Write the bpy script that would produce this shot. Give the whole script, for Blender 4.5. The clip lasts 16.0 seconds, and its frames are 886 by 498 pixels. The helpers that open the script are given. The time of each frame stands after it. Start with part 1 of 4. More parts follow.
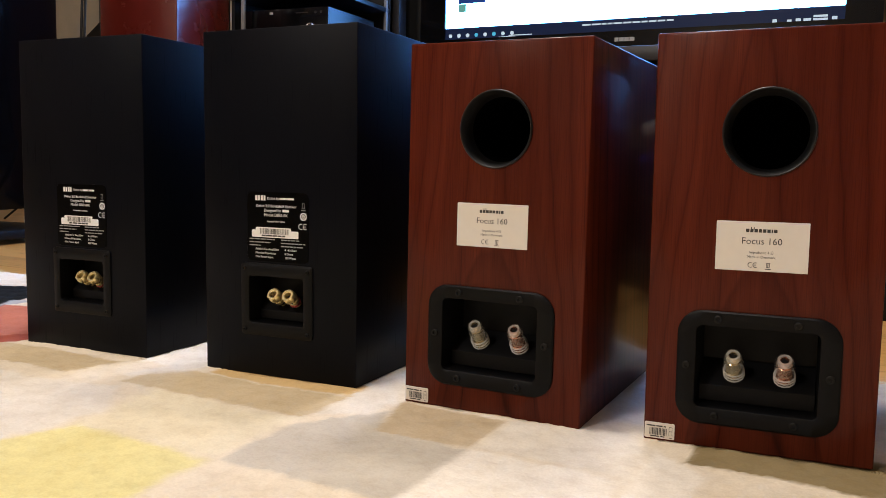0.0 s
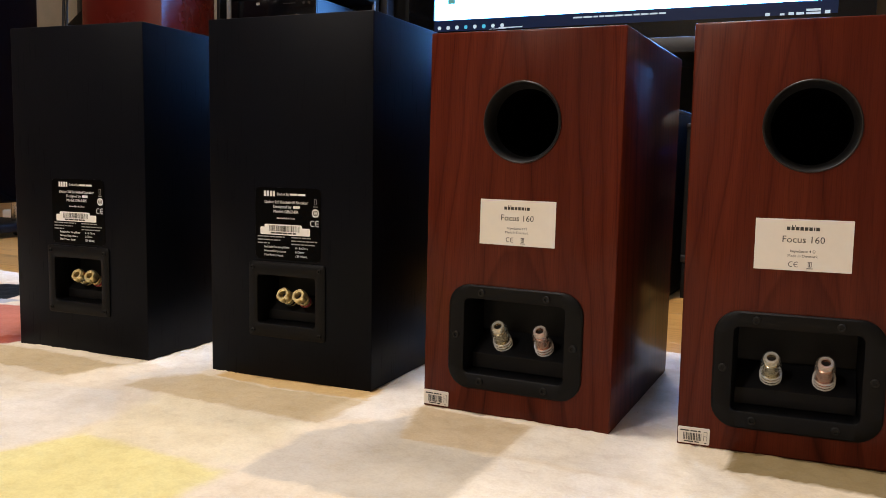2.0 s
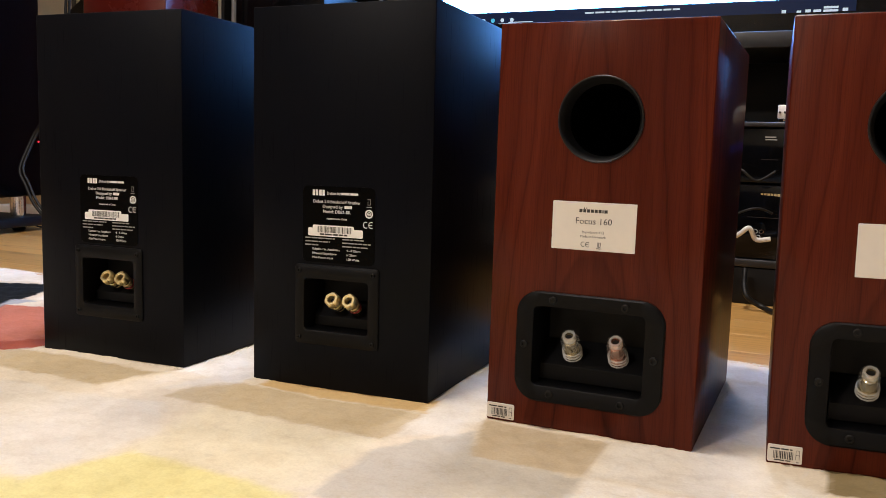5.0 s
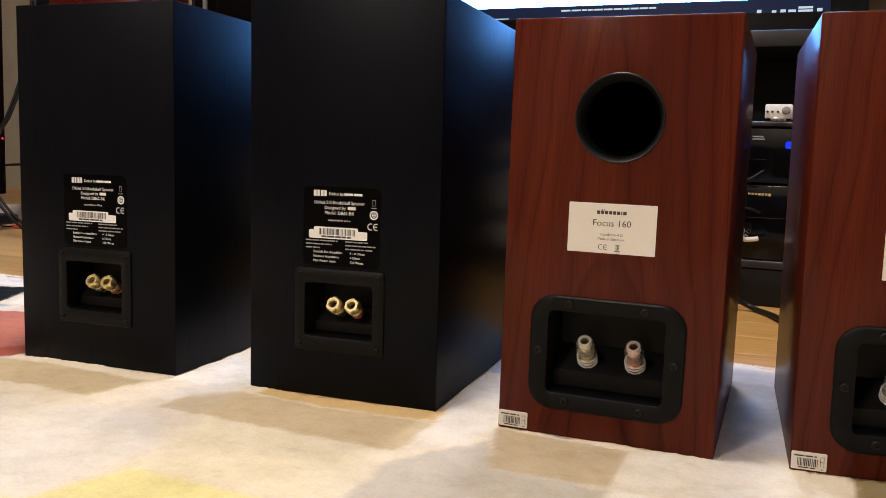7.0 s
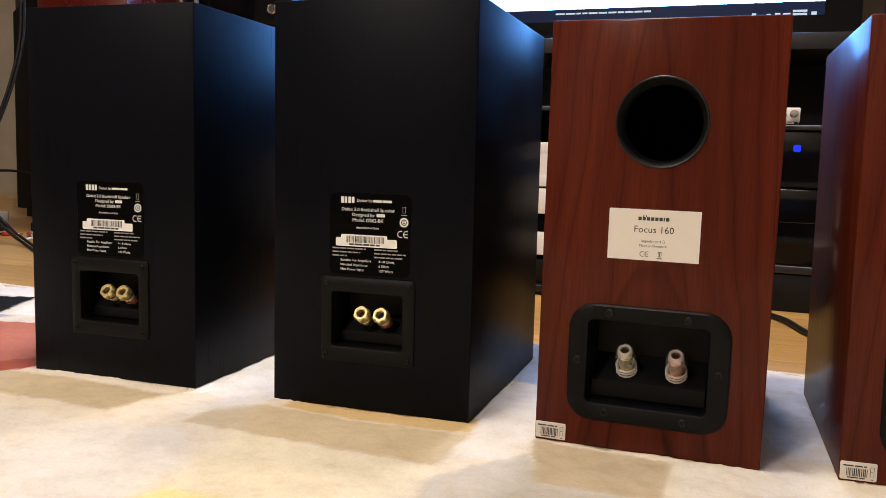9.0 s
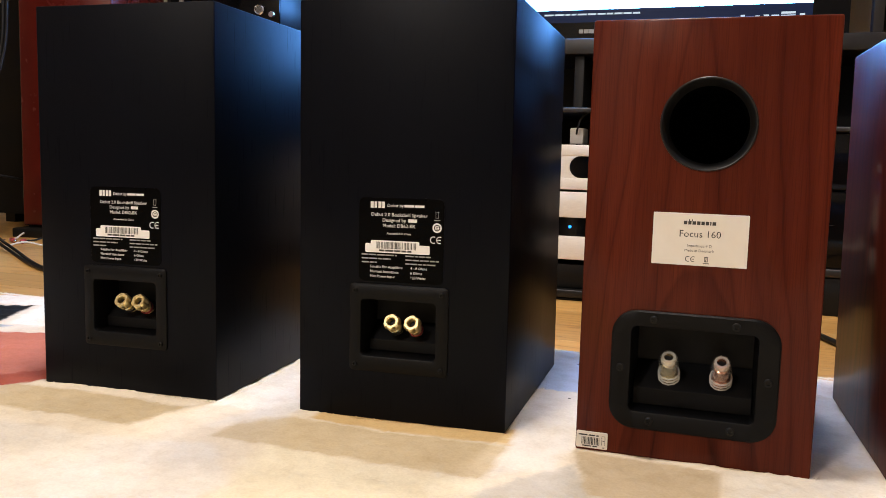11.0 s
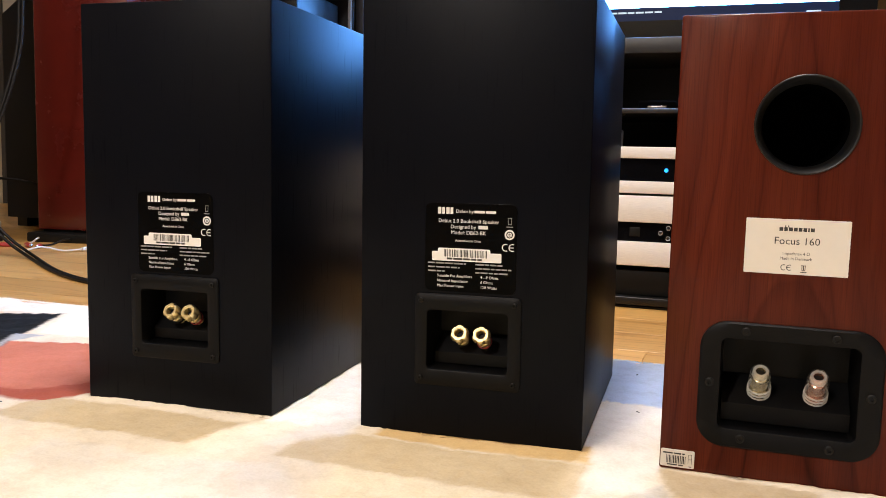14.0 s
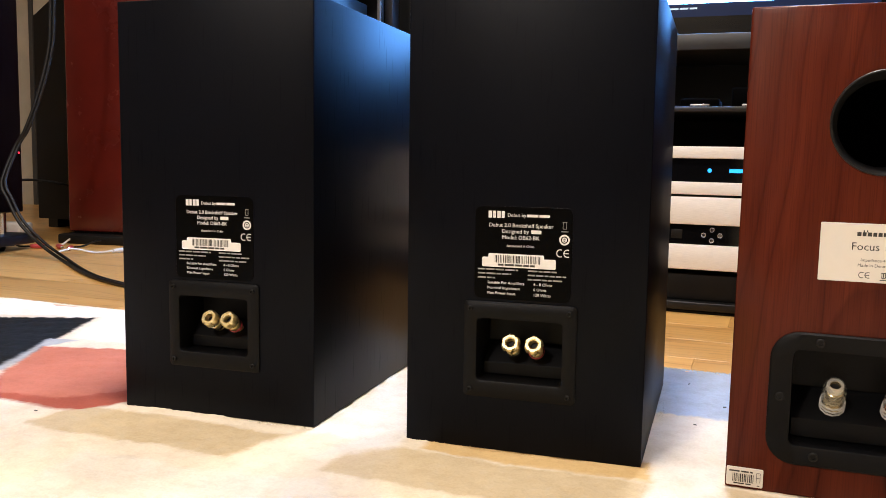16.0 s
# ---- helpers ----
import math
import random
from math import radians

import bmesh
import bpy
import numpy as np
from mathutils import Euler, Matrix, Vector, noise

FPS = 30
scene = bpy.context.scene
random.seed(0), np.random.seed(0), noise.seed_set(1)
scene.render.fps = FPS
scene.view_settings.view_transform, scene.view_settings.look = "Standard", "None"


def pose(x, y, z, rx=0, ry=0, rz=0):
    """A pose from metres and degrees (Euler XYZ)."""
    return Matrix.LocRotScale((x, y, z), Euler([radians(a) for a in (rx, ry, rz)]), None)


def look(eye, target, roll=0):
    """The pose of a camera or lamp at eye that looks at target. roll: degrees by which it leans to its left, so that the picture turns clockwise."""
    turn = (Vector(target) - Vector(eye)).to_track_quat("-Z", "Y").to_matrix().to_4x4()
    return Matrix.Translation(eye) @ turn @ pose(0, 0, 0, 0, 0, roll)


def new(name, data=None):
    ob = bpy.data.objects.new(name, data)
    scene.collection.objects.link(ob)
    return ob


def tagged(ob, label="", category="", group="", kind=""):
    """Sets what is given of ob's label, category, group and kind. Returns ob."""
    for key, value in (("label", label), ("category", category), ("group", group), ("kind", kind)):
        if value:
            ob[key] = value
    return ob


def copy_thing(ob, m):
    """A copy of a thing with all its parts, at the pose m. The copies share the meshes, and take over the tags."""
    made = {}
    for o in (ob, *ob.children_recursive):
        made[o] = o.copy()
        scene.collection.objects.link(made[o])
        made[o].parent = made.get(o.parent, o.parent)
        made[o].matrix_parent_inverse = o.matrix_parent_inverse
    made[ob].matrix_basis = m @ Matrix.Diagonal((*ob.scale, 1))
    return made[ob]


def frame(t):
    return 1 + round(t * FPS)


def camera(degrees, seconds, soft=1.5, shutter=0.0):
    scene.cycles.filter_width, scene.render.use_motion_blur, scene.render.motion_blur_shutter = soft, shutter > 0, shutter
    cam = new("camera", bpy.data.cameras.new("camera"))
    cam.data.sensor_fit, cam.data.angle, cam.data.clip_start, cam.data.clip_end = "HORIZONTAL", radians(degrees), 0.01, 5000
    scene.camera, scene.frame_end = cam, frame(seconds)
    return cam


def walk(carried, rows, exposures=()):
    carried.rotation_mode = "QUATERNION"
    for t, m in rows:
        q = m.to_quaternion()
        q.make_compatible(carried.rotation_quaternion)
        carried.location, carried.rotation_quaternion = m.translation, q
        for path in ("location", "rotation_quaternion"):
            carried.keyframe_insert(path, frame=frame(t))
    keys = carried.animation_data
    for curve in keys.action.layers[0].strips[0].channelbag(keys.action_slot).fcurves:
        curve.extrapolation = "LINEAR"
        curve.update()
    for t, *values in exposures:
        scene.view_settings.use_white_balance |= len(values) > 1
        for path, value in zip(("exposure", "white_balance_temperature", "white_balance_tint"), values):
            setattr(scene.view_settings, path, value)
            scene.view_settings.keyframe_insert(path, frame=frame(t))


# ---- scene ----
cam = camera(55.5, 16.0, 0.8)
PATH = [
    (0, (-0.021, 0.073, 0.235), (-0.946, 1.834, 0.031), 1.3),
    (0.5, (-0.033, 0.075, 0.235), (-0.935, 1.848, 0.03), 1.3),
    (1, (-0.044, 0.076, 0.236), (-0.94, 1.852, 0.027), 1.3),
    (1.5, (-0.058, 0.079, 0.235), (-0.95, 1.857, 0.024), 1.4),
    (2, (-0.072, 0.083, 0.235), (-0.949, 1.868, 0.017), 1.4),
    (2.5, (-0.087, 0.087, 0.235), (-0.944, 1.88, 0.015), 1.5),
    (3, (-0.105, 0.09, 0.235), (-0.945, 1.892, 0.014), 1.7),
    (3.5, (-0.121, 0.092, 0.235), (-0.957, 1.895, 0.012), 1.8),
    (4, (-0.135, 0.093, 0.235), (-0.988, 1.888, 0.01), 1.9),
    (6.5, (-0.19, 0.099, 0.235), (-0.984, 1.92, 0.004), 1.9),
    (7, (-0.205, 0.102, 0.235), (-0.971, 1.935, 0.006), 2.0),
    (7.5, (-0.219, 0.103, 0.234), (-0.97, 1.943, 0.009), 1.9),
    (8, (-0.231, 0.101, 0.235), (-0.978, 1.944, 0.014), 1.8),
    (8.5, (-0.242, 0.102, 0.235), (-0.983, 1.946, 0.014), 1.7),
    (9, (-0.254, 0.102, 0.235), (-0.979, 1.953, 0.016), 1.8),
    (11.5, (-0.323, 0.103, 0.235), (-0.969, 1.983, 0.021), 1.5),
    (12, (-0.334, 0.105, 0.235), (-0.963, 1.992, 0.02), 1.5),
    (12.5, (-0.346, 0.106, 0.236), (-0.977, 1.992, 0.021), 1.6),
    (13, (-0.36, 0.11, 0.235), (-1.003, 1.992, 0.023), 1.5),
    (13.5, (-0.369, 0.114, 0.235), (-1.022, 1.992, 0.025), 1.5),
    (14, (-0.379, 0.117, 0.235), (-1.045, 1.991, 0.025), 1.4),
    (14.5, (-0.389, 0.124, 0.236), (-1.066, 1.993, 0.024), 1.4),
    (15, (-0.398, 0.131, 0.236), (-1.092, 1.994, 0.021), 1.3),
    (15.5, (-0.406, 0.136, 0.236), (-1.118, 1.993, 0.022), 1.2),
    (16, (-0.41, 0.139, 0.236), (-1.128, 1.993, 0.024), 1.2),
]
walk(cam, [(t, look(eye, target, roll)) for t, eye, target, roll in PATH], ((0, -0.34), (4, -0.32), (8, -0.24), (12, -0.06), (16, 0.14)))

# ---------------------------------------------------------------- light
world = bpy.data.worlds.new("room_world")
scene.world = world
world.use_nodes = True
world.node_tree.nodes["Background"].inputs["Color"].default_value = (0.9, 0.75, 0.6, 1)
world.node_tree.nodes["Background"].inputs["Strength"].default_value = 0.003


def area_lamp(name, place, target, size, power, colour):
    data = bpy.data.lights.new(name, "AREA")
    data.shape, data.size, data.energy, data.color = "DISK", size, power, colour
    ob = new(name, data)
    ob.matrix_world = look(place, target)
    return ob


area_lamp("ceiling_lamp", (-0.66, 0.60, 2.36), (-0.66, 0.60, 0.0), 0.26, 44.5, (1.0, 0.885, 0.795))
# added fill with no known source: brightens the floor and racks at the back
area_lamp("added_fill_far", (-0.47, 1.65, 2.36), (-0.47, 1.65, 0.0), 0.26, 24, (1.0, 0.885, 0.78))
# added fill, unseen behind the camera, to brighten the speaker backs and labels
area_lamp("added_fill_rear", (-1.35, -1.9, 2.36), (-1.2, -1.5, 0.0), 0.30, 66, (1.0, 0.885, 0.80))


# ---------------------------------------------------------------- materials
def nodes_of(name):
    m = bpy.data.materials.new(name)
    m.use_nodes = True
    t = m.node_tree
    return m, t, t.nodes["Principled BSDF"]


def node(t, kind, **values):
    n = t.nodes.new(kind)
    for key, value in values.items():
        n.inputs[key].default_value = value
    return n


def coords(t, stretch):
    c = t.nodes.new("ShaderNodeTexCoord")
    m = node(t, "ShaderNodeMapping", Scale=stretch)
    t.links.new(c.outputs["Object"], m.inputs["Vector"])
    return m.outputs["Vector"]


def ramp(t, fac, stops):
    r = t.nodes.new("ShaderNodeValToRGB")
    while len(r.color_ramp.elements) < len(stops):
        r.color_ramp.elements.new(0.5)
    for e, (at, c) in zip(r.color_ramp.elements, stops):
        e.position, e.color = at, (*c, 1)
    t.links.new(fac, r.inputs["Fac"])
    return r.outputs["Color"]


def blend(t, fac, a, b, kind="MIX"):
    m = t.nodes.new("ShaderNodeMix")
    m.data_type, m.blend_type = "RGBA", kind
    for value, key in ((fac, 0), (a, 6), (b, 7)):
        if isinstance(value, (int, float)):
            m.inputs[key].default_value = value
        elif isinstance(value, tuple):
            m.inputs[key].default_value = (*value, 1)
        else:
            t.links.new(value, m.inputs[key])
    return m.outputs[2]


def surface(name, c1, c2=None, scale=30.0, rough=0.5, vary=0.12, metal=0.0, bump=0.0, grain=400.0, stretch=(1, 1, 1), coat=0.0,
            spec=0.5, stain=4.0):
    """A surface with two scales of colour variation, uneven gloss and fine relief."""
    m, t, p = nodes_of(name)
    c2 = c2 or tuple(0.8 * v for v in c1)
    v = coords(t, stretch)
    n1 = node(t, "ShaderNodeTexNoise", Scale=scale, Detail=5.0, Roughness=0.6)
    n2 = node(t, "ShaderNodeTexNoise", Scale=stain, Detail=3.0)
    n3 = node(t, "ShaderNodeTexNoise", Scale=grain, Detail=2.0)
    for n in (n1, n2, n3):
        t.links.new(v, n.inputs["Vector"])
    fine = ramp(t, n1.outputs["Fac"], [(0.3, c1), (0.72, c2)])
    broad = ramp(t, n2.outputs["Fac"], [(0.35, (0.86, 0.86, 0.86)), (0.65, (1, 1, 1))])
    t.links.new(blend(t, 1.0, fine, broad, "MULTIPLY"), p.inputs["Base Color"])
    r = node(t, "ShaderNodeMapRange")
    r.inputs[3].default_value, r.inputs[4].default_value = max(0.02, rough - vary), min(1, rough + vary)
    t.links.new(n1.outputs["Fac"], r.inputs[0])
    t.links.new(r.outputs[0], p.inputs["Roughness"])
    p.inputs["Metallic"].default_value = metal
    p.inputs["Coat Weight"].default_value = coat
    p.inputs["Coat Roughness"].default_value = 0.12
    p.inputs["Specular IOR Level"].default_value = spec
    if bump:
        b = node(t, "ShaderNodeBump", Strength=bump, Distance=0.001)
        t.links.new(n3.outputs["Fac"], b.inputs["Height"])
        t.links.new(b.outputs["Normal"], p.inputs["Normal"])
    return m


def maths(t, kind, a, b=None):
    n = t.nodes.new("ShaderNodeMath")
    n.operation = kind
    for i, value in enumerate((a, b)):
        if isinstance(value, (int, float)):
            n.inputs[i].default_value = value
        elif value is not None:
            t.links.new(value, n.inputs[i])
    return n.outputs[0]


def veneer(name, dark, mid, light, gloss, coat, heart=0.088, away=0.026, ring=0.0150, taper=0.075):
    """Flat-sawn veneer: a plank cut beside the heart, so that the rings run up the sides and arch in the middle."""
    m, t, p = nodes_of(name)
    c = t.nodes.new("ShaderNodeTexCoord")
    at = t.nodes.new("ShaderNodeSeparateXYZ")
    t.links.new(c.outputs["Object"], at.inputs[0])
    sway = node(t, "ShaderNodeTexNoise", Scale=1.0, Detail=2.0, Roughness=0.5)
    t.links.new(coords(t, (17, 17, 2.6)), sway.inputs["Vector"])
    fine_sway = node(t, "ShaderNodeTexNoise", Scale=1.0, Detail=2.0)
    t.links.new(coords(t, (60, 60, 11)), fine_sway.inputs["Vector"])
    across = maths(t, "SUBTRACT", maths(t, "ADD", at.outputs["X"], maths(t, "MULTIPLY", at.outputs["Y"], 0.83)), heart)
    out = maths(t, "SQRT", maths(t, "ADD", maths(t, "MULTIPLY", across, across), away * away))
    out = maths(t, "ADD", out, maths(t, "MULTIPLY", at.outputs["Z"], taper))
    out = maths(t, "ADD", out, maths(t, "MULTIPLY", sway.outputs["Fac"], 0.042))
    out = maths(t, "ADD", out, maths(t, "MULTIPLY", fine_sway.outputs["Fac"], 0.0035))
    count = maths(t, "DIVIDE", out, ring)
    turn = maths(t, "FRACT", count)
    rings = ramp(t, turn, [(0.0, dark), (0.10, mid), (0.36, light), (0.68, light), (0.93, mid), (1.0, dark)])
    year = t.nodes.new("ShaderNodeTexWhiteNoise")
    year.noise_dimensions = "1D"
    t.links.new(maths(t, "FLOOR", maths(t, "ADD", count, 0.5)), year.inputs["W"])
    rings = blend(t, maths(t, "MULTIPLY", year.outputs["Value"], 0.85), rings, mid)
    n2 = node(t, "ShaderNodeTexNoise", Scale=1.0, Detail=2.0)
    t.links.new(coords(t, (900, 900, 22)), n2.inputs["Vector"])
    pores = ramp(t, n2.outputs["Fac"], [(0.34, (0.62, 0.58, 0.56)), (0.52, (1, 1, 1))])
    n3 = node(t, "ShaderNodeTexNoise", Scale=1.0, Detail=3.0)
    t.links.new(coords(t, (48, 48, 1.6)), n3.inputs["Vector"])
    streaks = ramp(t, n3.outputs["Fac"], [(0.3, (0.70, 0.64, 0.62)), (0.7, (1.12, 1.1, 1.08))])
    broad = blend(t, 0.8, rings, streaks, "MULTIPLY")
    # the dark flame of the heart
    flat = maths(t, "DIVIDE", across, 0.027)
    crown = maths(t, "SUBTRACT", 0.162, maths(t, "MULTIPLY", maths(t, "MULTIPLY", flat, flat), 0.040))
    crown = maths(t, "ADD", crown, maths(t, "MULTIPLY", maths(t, "SUBTRACT", fine_sway.outputs["Fac"], 0.5), 0.03))
    flame = ramp(t, maths(t, "MULTIPLY", maths(t, "SUBTRACT", crown, at.outputs["Z"]), 40.0), [(0.0, (1, 1, 1)), (0.30, (0.62, 0.56, 0.54)), (1.0, (0.84, 0.80, 0.79))])
    broad = blend(t, 0.8, broad, flame, "MULTIPLY")
    t.links.new(blend(t, 0.5, broad, pores, "MULTIPLY"), p.inputs["Base Color"])
    p.inputs["Roughness"].default_value = gloss
    p.inputs["Coat Weight"].default_value = coat
    p.inputs["Coat Roughness"].default_value = 0.15
    p.inputs["Specular IOR Level"].default_value = 0.02
    b = node(t, "ShaderNodeBump", Strength=0.04, Distance=0.0006)
    t.links.new(n2.outputs["Fac"], b.inputs["Height"])
    t.links.new(b.outputs["Normal"], p.inputs["Normal"])
    return m


def ash_vinyl(name):
    """Black vinyl embossed with upright ash pores, which spread reflections sideways."""
    m, t, p = nodes_of(name)
    wear = node(t, "ShaderNodeTexNoise", Scale=7.0, Detail=4.0)
    t.links.new(coords(t, (1, 1, 1)), wear.inputs["Vector"])
    t.links.new(ramp(t, wear.outputs["Fac"], [(0.3, (0.0016, 0.0022, 0.0042)), (0.7, (0.0023, 0.0030, 0.0056))]), p.inputs["Base Color"])
    pore = node(t, "ShaderNodeTexNoise", Scale=1.0, Detail=2.0)
    t.links.new(coords(t, (330, 330, 19)), pore.inputs["Vector"])
    dash = ramp(t, pore.outputs["Fac"], [(0.30, (0.5, 0.5, 0.5)), (0.38, (1, 1, 1))])
    t.links.new(maths(t, "MULTIPLY", dash, 0.085), p.inputs["Specular IOR Level"])
    rough = node(t, "ShaderNodeMapRange")
    rough.inputs[3].default_value, rough.inputs[4].default_value = 0.34, 0.44
    t.links.new(wear.outputs["Fac"], rough.inputs[0])
    t.links.new(rough.outputs[0], p.inputs["Roughness"])
    p.inputs["Anisotropic"].default_value = 0.6
    side = t.nodes.new("ShaderNodeTangent")
    side.direction_type, side.axis = "RADIAL", "Z"
    t.links.new(side.outputs[0], p.inputs["Tangent"])
    b = node(t, "ShaderNodeBump", Strength=0.03, Distance=0.0004)
    t.links.new(dash, b.inputs["Height"])
    t.links.new(b.outputs["Normal"], p.inputs["Normal"])
    return m


def glow(name, colour, strength):
    m, t, p = nodes_of(name)
    p.inputs["Base Color"].default_value = (0.01, 0.01, 0.01, 1)
    p.inputs["Emission Color"].default_value = (*colour, 1)
    p.inputs["Emission Strength"].default_value = strength
    p.inputs["Roughness"].default_value = 0.25
    p.inputs["Specular IOR Level"].default_value = 0.1
    return m


def clear_plastic(name, tint, cloud=0.09):
    """Thin clear plastic: light passes straight through, and the ribs shine."""
    m, t, p = nodes_of(name)
    p.inputs["Base Color"].default_value = (*tint, 1)
    p.inputs["Roughness"].default_value = 0.06
    p.inputs["Specular IOR Level"].default_value = 0.9
    p.inputs["Coat Weight"].default_value = 1.0
    p.inputs["Coat Roughness"].default_value = 0.03
    p.inputs["Alpha"].default_value = cloud
    return m


CHERRY = veneer("cherry_veneer", (0.038, 0.0060, 0.0031), (0.079, 0.0134, 0.0064), (0.100, 0.0186, 0.0086), 0.40, 0.22)
BLACK_VINYL = ash_vinyl("black_ash_vinyl")
BLACK_PLASTIC = surface("black_moulded_plastic", (0.0026, 0.0027, 0.0032), (0.0038, 0.0039, 0.0044), 60, 0.42, 0.08, bump=0.18, grain=1600, spec=0.13)
DEEP_BLACK = surface("deep_black_plastic", (0.003, 0.003, 0.003), (0.005, 0.005, 0.005), 40, 0.55, 0.1, spec=0.25)
PORT_BLACK = surface("satin_black_port", (0.0078, 0.0078, 0.0084), (0.0112, 0.0112, 0.0118), 60, 0.40, 0.06, spec=0.3)
# near black: paints the shade inside the ports; also the media boxes' own colour
MATT_BLACK = surface("near_black_matt", (0.0008, 0.0008, 0.001), (0.0014, 0.0014, 0.0016), 90, 0.9, 0.05, spec=0.02)
PIANO_BLACK = surface("piano_black_lacquer", (0.002, 0.002, 0.0025), (0.003, 0.003, 0.0035), 12, 0.12, 0.03, spec=0.08)
GLOSS_BLACK = surface("gloss_black_lacquer", (0.0025, 0.0025, 0.003), (0.004, 0.004, 0.005), 12, 0.10, 0.04, spec=0.2)
SATIN_BLACK = surface("satin_black_metal", (0.006, 0.006, 0.0065), (0.010, 0.010, 0.0105), 40, 0.38, 0.1, bump=0.05, grain=900, spec=0.35)
DARK_GREY = surface("dark_grey_board", (0.012, 0.012, 0.0135), (0.018, 0.018, 0.0195), 30, 0.42, 0.1)
GREY_METAL = surface("grey_painted_metal", (0.16, 0.16, 0.165), (0.22, 0.22, 0.22), 40, 0.4, 0.1)
GOLD = surface("gold_plate", (1.0, 0.84, 0.44), (0.96, 0.78, 0.38), 60, 0.28, 0.06, metal=0.65)
BRASS = surface("pale_brass_core", (0.86, 0.74, 0.46), (0.80, 0.67, 0.38), 60, 0.18, 0.08, metal=0.85)
COPPER = surface("copper_core", (0.90, 0.50, 0.34), (0.84, 0.43, 0.27), 60, 0.18, 0.08, metal=0.85)
CHROME = surface("chrome", (0.82, 0.82, 0.84), (0.7, 0.7, 0.72), 50, 0.16, 0.06, metal=1.0)
SILVER = surface("pale_silver_aluminium", (0.88, 0.87, 0.845), (0.86, 0.85, 0.825), 40, 0.42, 0.06, bump=0.02, grain=1.0, stretch=(20, 900, 650))
LABEL_GREY = surface("pale_label_paper", (0.80, 0.76, 0.68), (0.76, 0.72, 0.64), 60, 0.5, 0.1)
LABEL_BLACK = surface("gloss_black_label", (0.0010, 0.0010, 0.0012), (0.0015, 0.0015, 0.0018), 40, 0.3, 0.08, spec=0.04)
WHITE_PAPER = surface("white_sticker_paper", (0.92, 0.91, 0.89), (0.88, 0.87, 0.85), 50, 0.5, 0.1)
WHITE_PRINT = surface("white_print", (0.86, 0.86, 0.85), (0.82, 0.82, 0.81), 90, 0.5, 0.1)
DIM_PRINT = surface("grey_print", (0.34, 0.34, 0.33), (0.29, 0.29, 0.28), 90, 0.5, 0.1)
DARK_PRINT = surface("dark_print", (0.035, 0.033, 0.03), (0.05, 0.048, 0.045), 90, 0.5, 0.1)
RED_LACQUER = surface("red_lacquer", (0.108, 0.0115, 0.0075), (0.082, 0.0085, 0.0055), 9, 0.26, 0.08, coat=0.3, stain=3)
WALL_PAINT = surface("beige_wall_paint", (0.50, 0.45, 0.35), (0.44, 0.40, 0.31), 14, 0.85, 0.05, bump=0.15, grain=300)
CEILING_PAINT = surface("white_ceiling_paint", (0.75, 0.73, 0.70), (0.7, 0.68, 0.65), 14, 0.9, 0.05)
RUBBER = surface("black_cable_rubber", (0.006, 0.006, 0.0065), (0.009, 0.009, 0.0095), 90, 0.5, 0.1, spec=0.3)
PALE_CABLE = surface("pale_grey_cable", (0.74, 0.74, 0.72), (0.66, 0.66, 0.64), 90, 0.5, 0.1)
PINK_PLUG = surface("pink_red_plug", (0.55, 0.07, 0.07), (0.45, 0.05, 0.05), 90, 0.4, 0.1)
CLEAR_GREEN = clear_plastic("clear_plastic", (0.93, 0.96, 0.90))
CLEAR_RIB = clear_plastic("clear_plastic_rib", (0.95, 0.95, 0.92), 0.34)
CLEAR_RED = clear_plastic("clear_plastic_pink", (0.98, 0.90, 0.86))
SCREEN_WHITE = glow("lit_white_page", (0.12, 0.38, 1.0), 24.0)
SCREEN_BAR = glow("lit_task_bar", (0.004, 0.012, 0.045), 1.0)
SCREEN_TEXT = glow("lit_icons", (0.75, 0.88, 1.0), 0.9)
SCREEN_CYAN = glow("lit_cyan_icon", (0.1, 0.6, 0.9), 0.9)
SCREEN_DARK = glow("lit_picture_blue", (0.01, 0.04, 0.18), 1.2)
SCREEN_GREEN = glow("lit_picture_green", (0.12, 0.35, 0.3), 1.2)
LED_BLUE = glow("blue_led", (0.008, 0.035, 1.0), 1.4)
LED_CYAN = glow("cyan_blue_led", (0.02, 0.30, 1.0), 2.4)
LED_RED = glow("red_led", (1.0, 0.03, 0.06), 2.0)


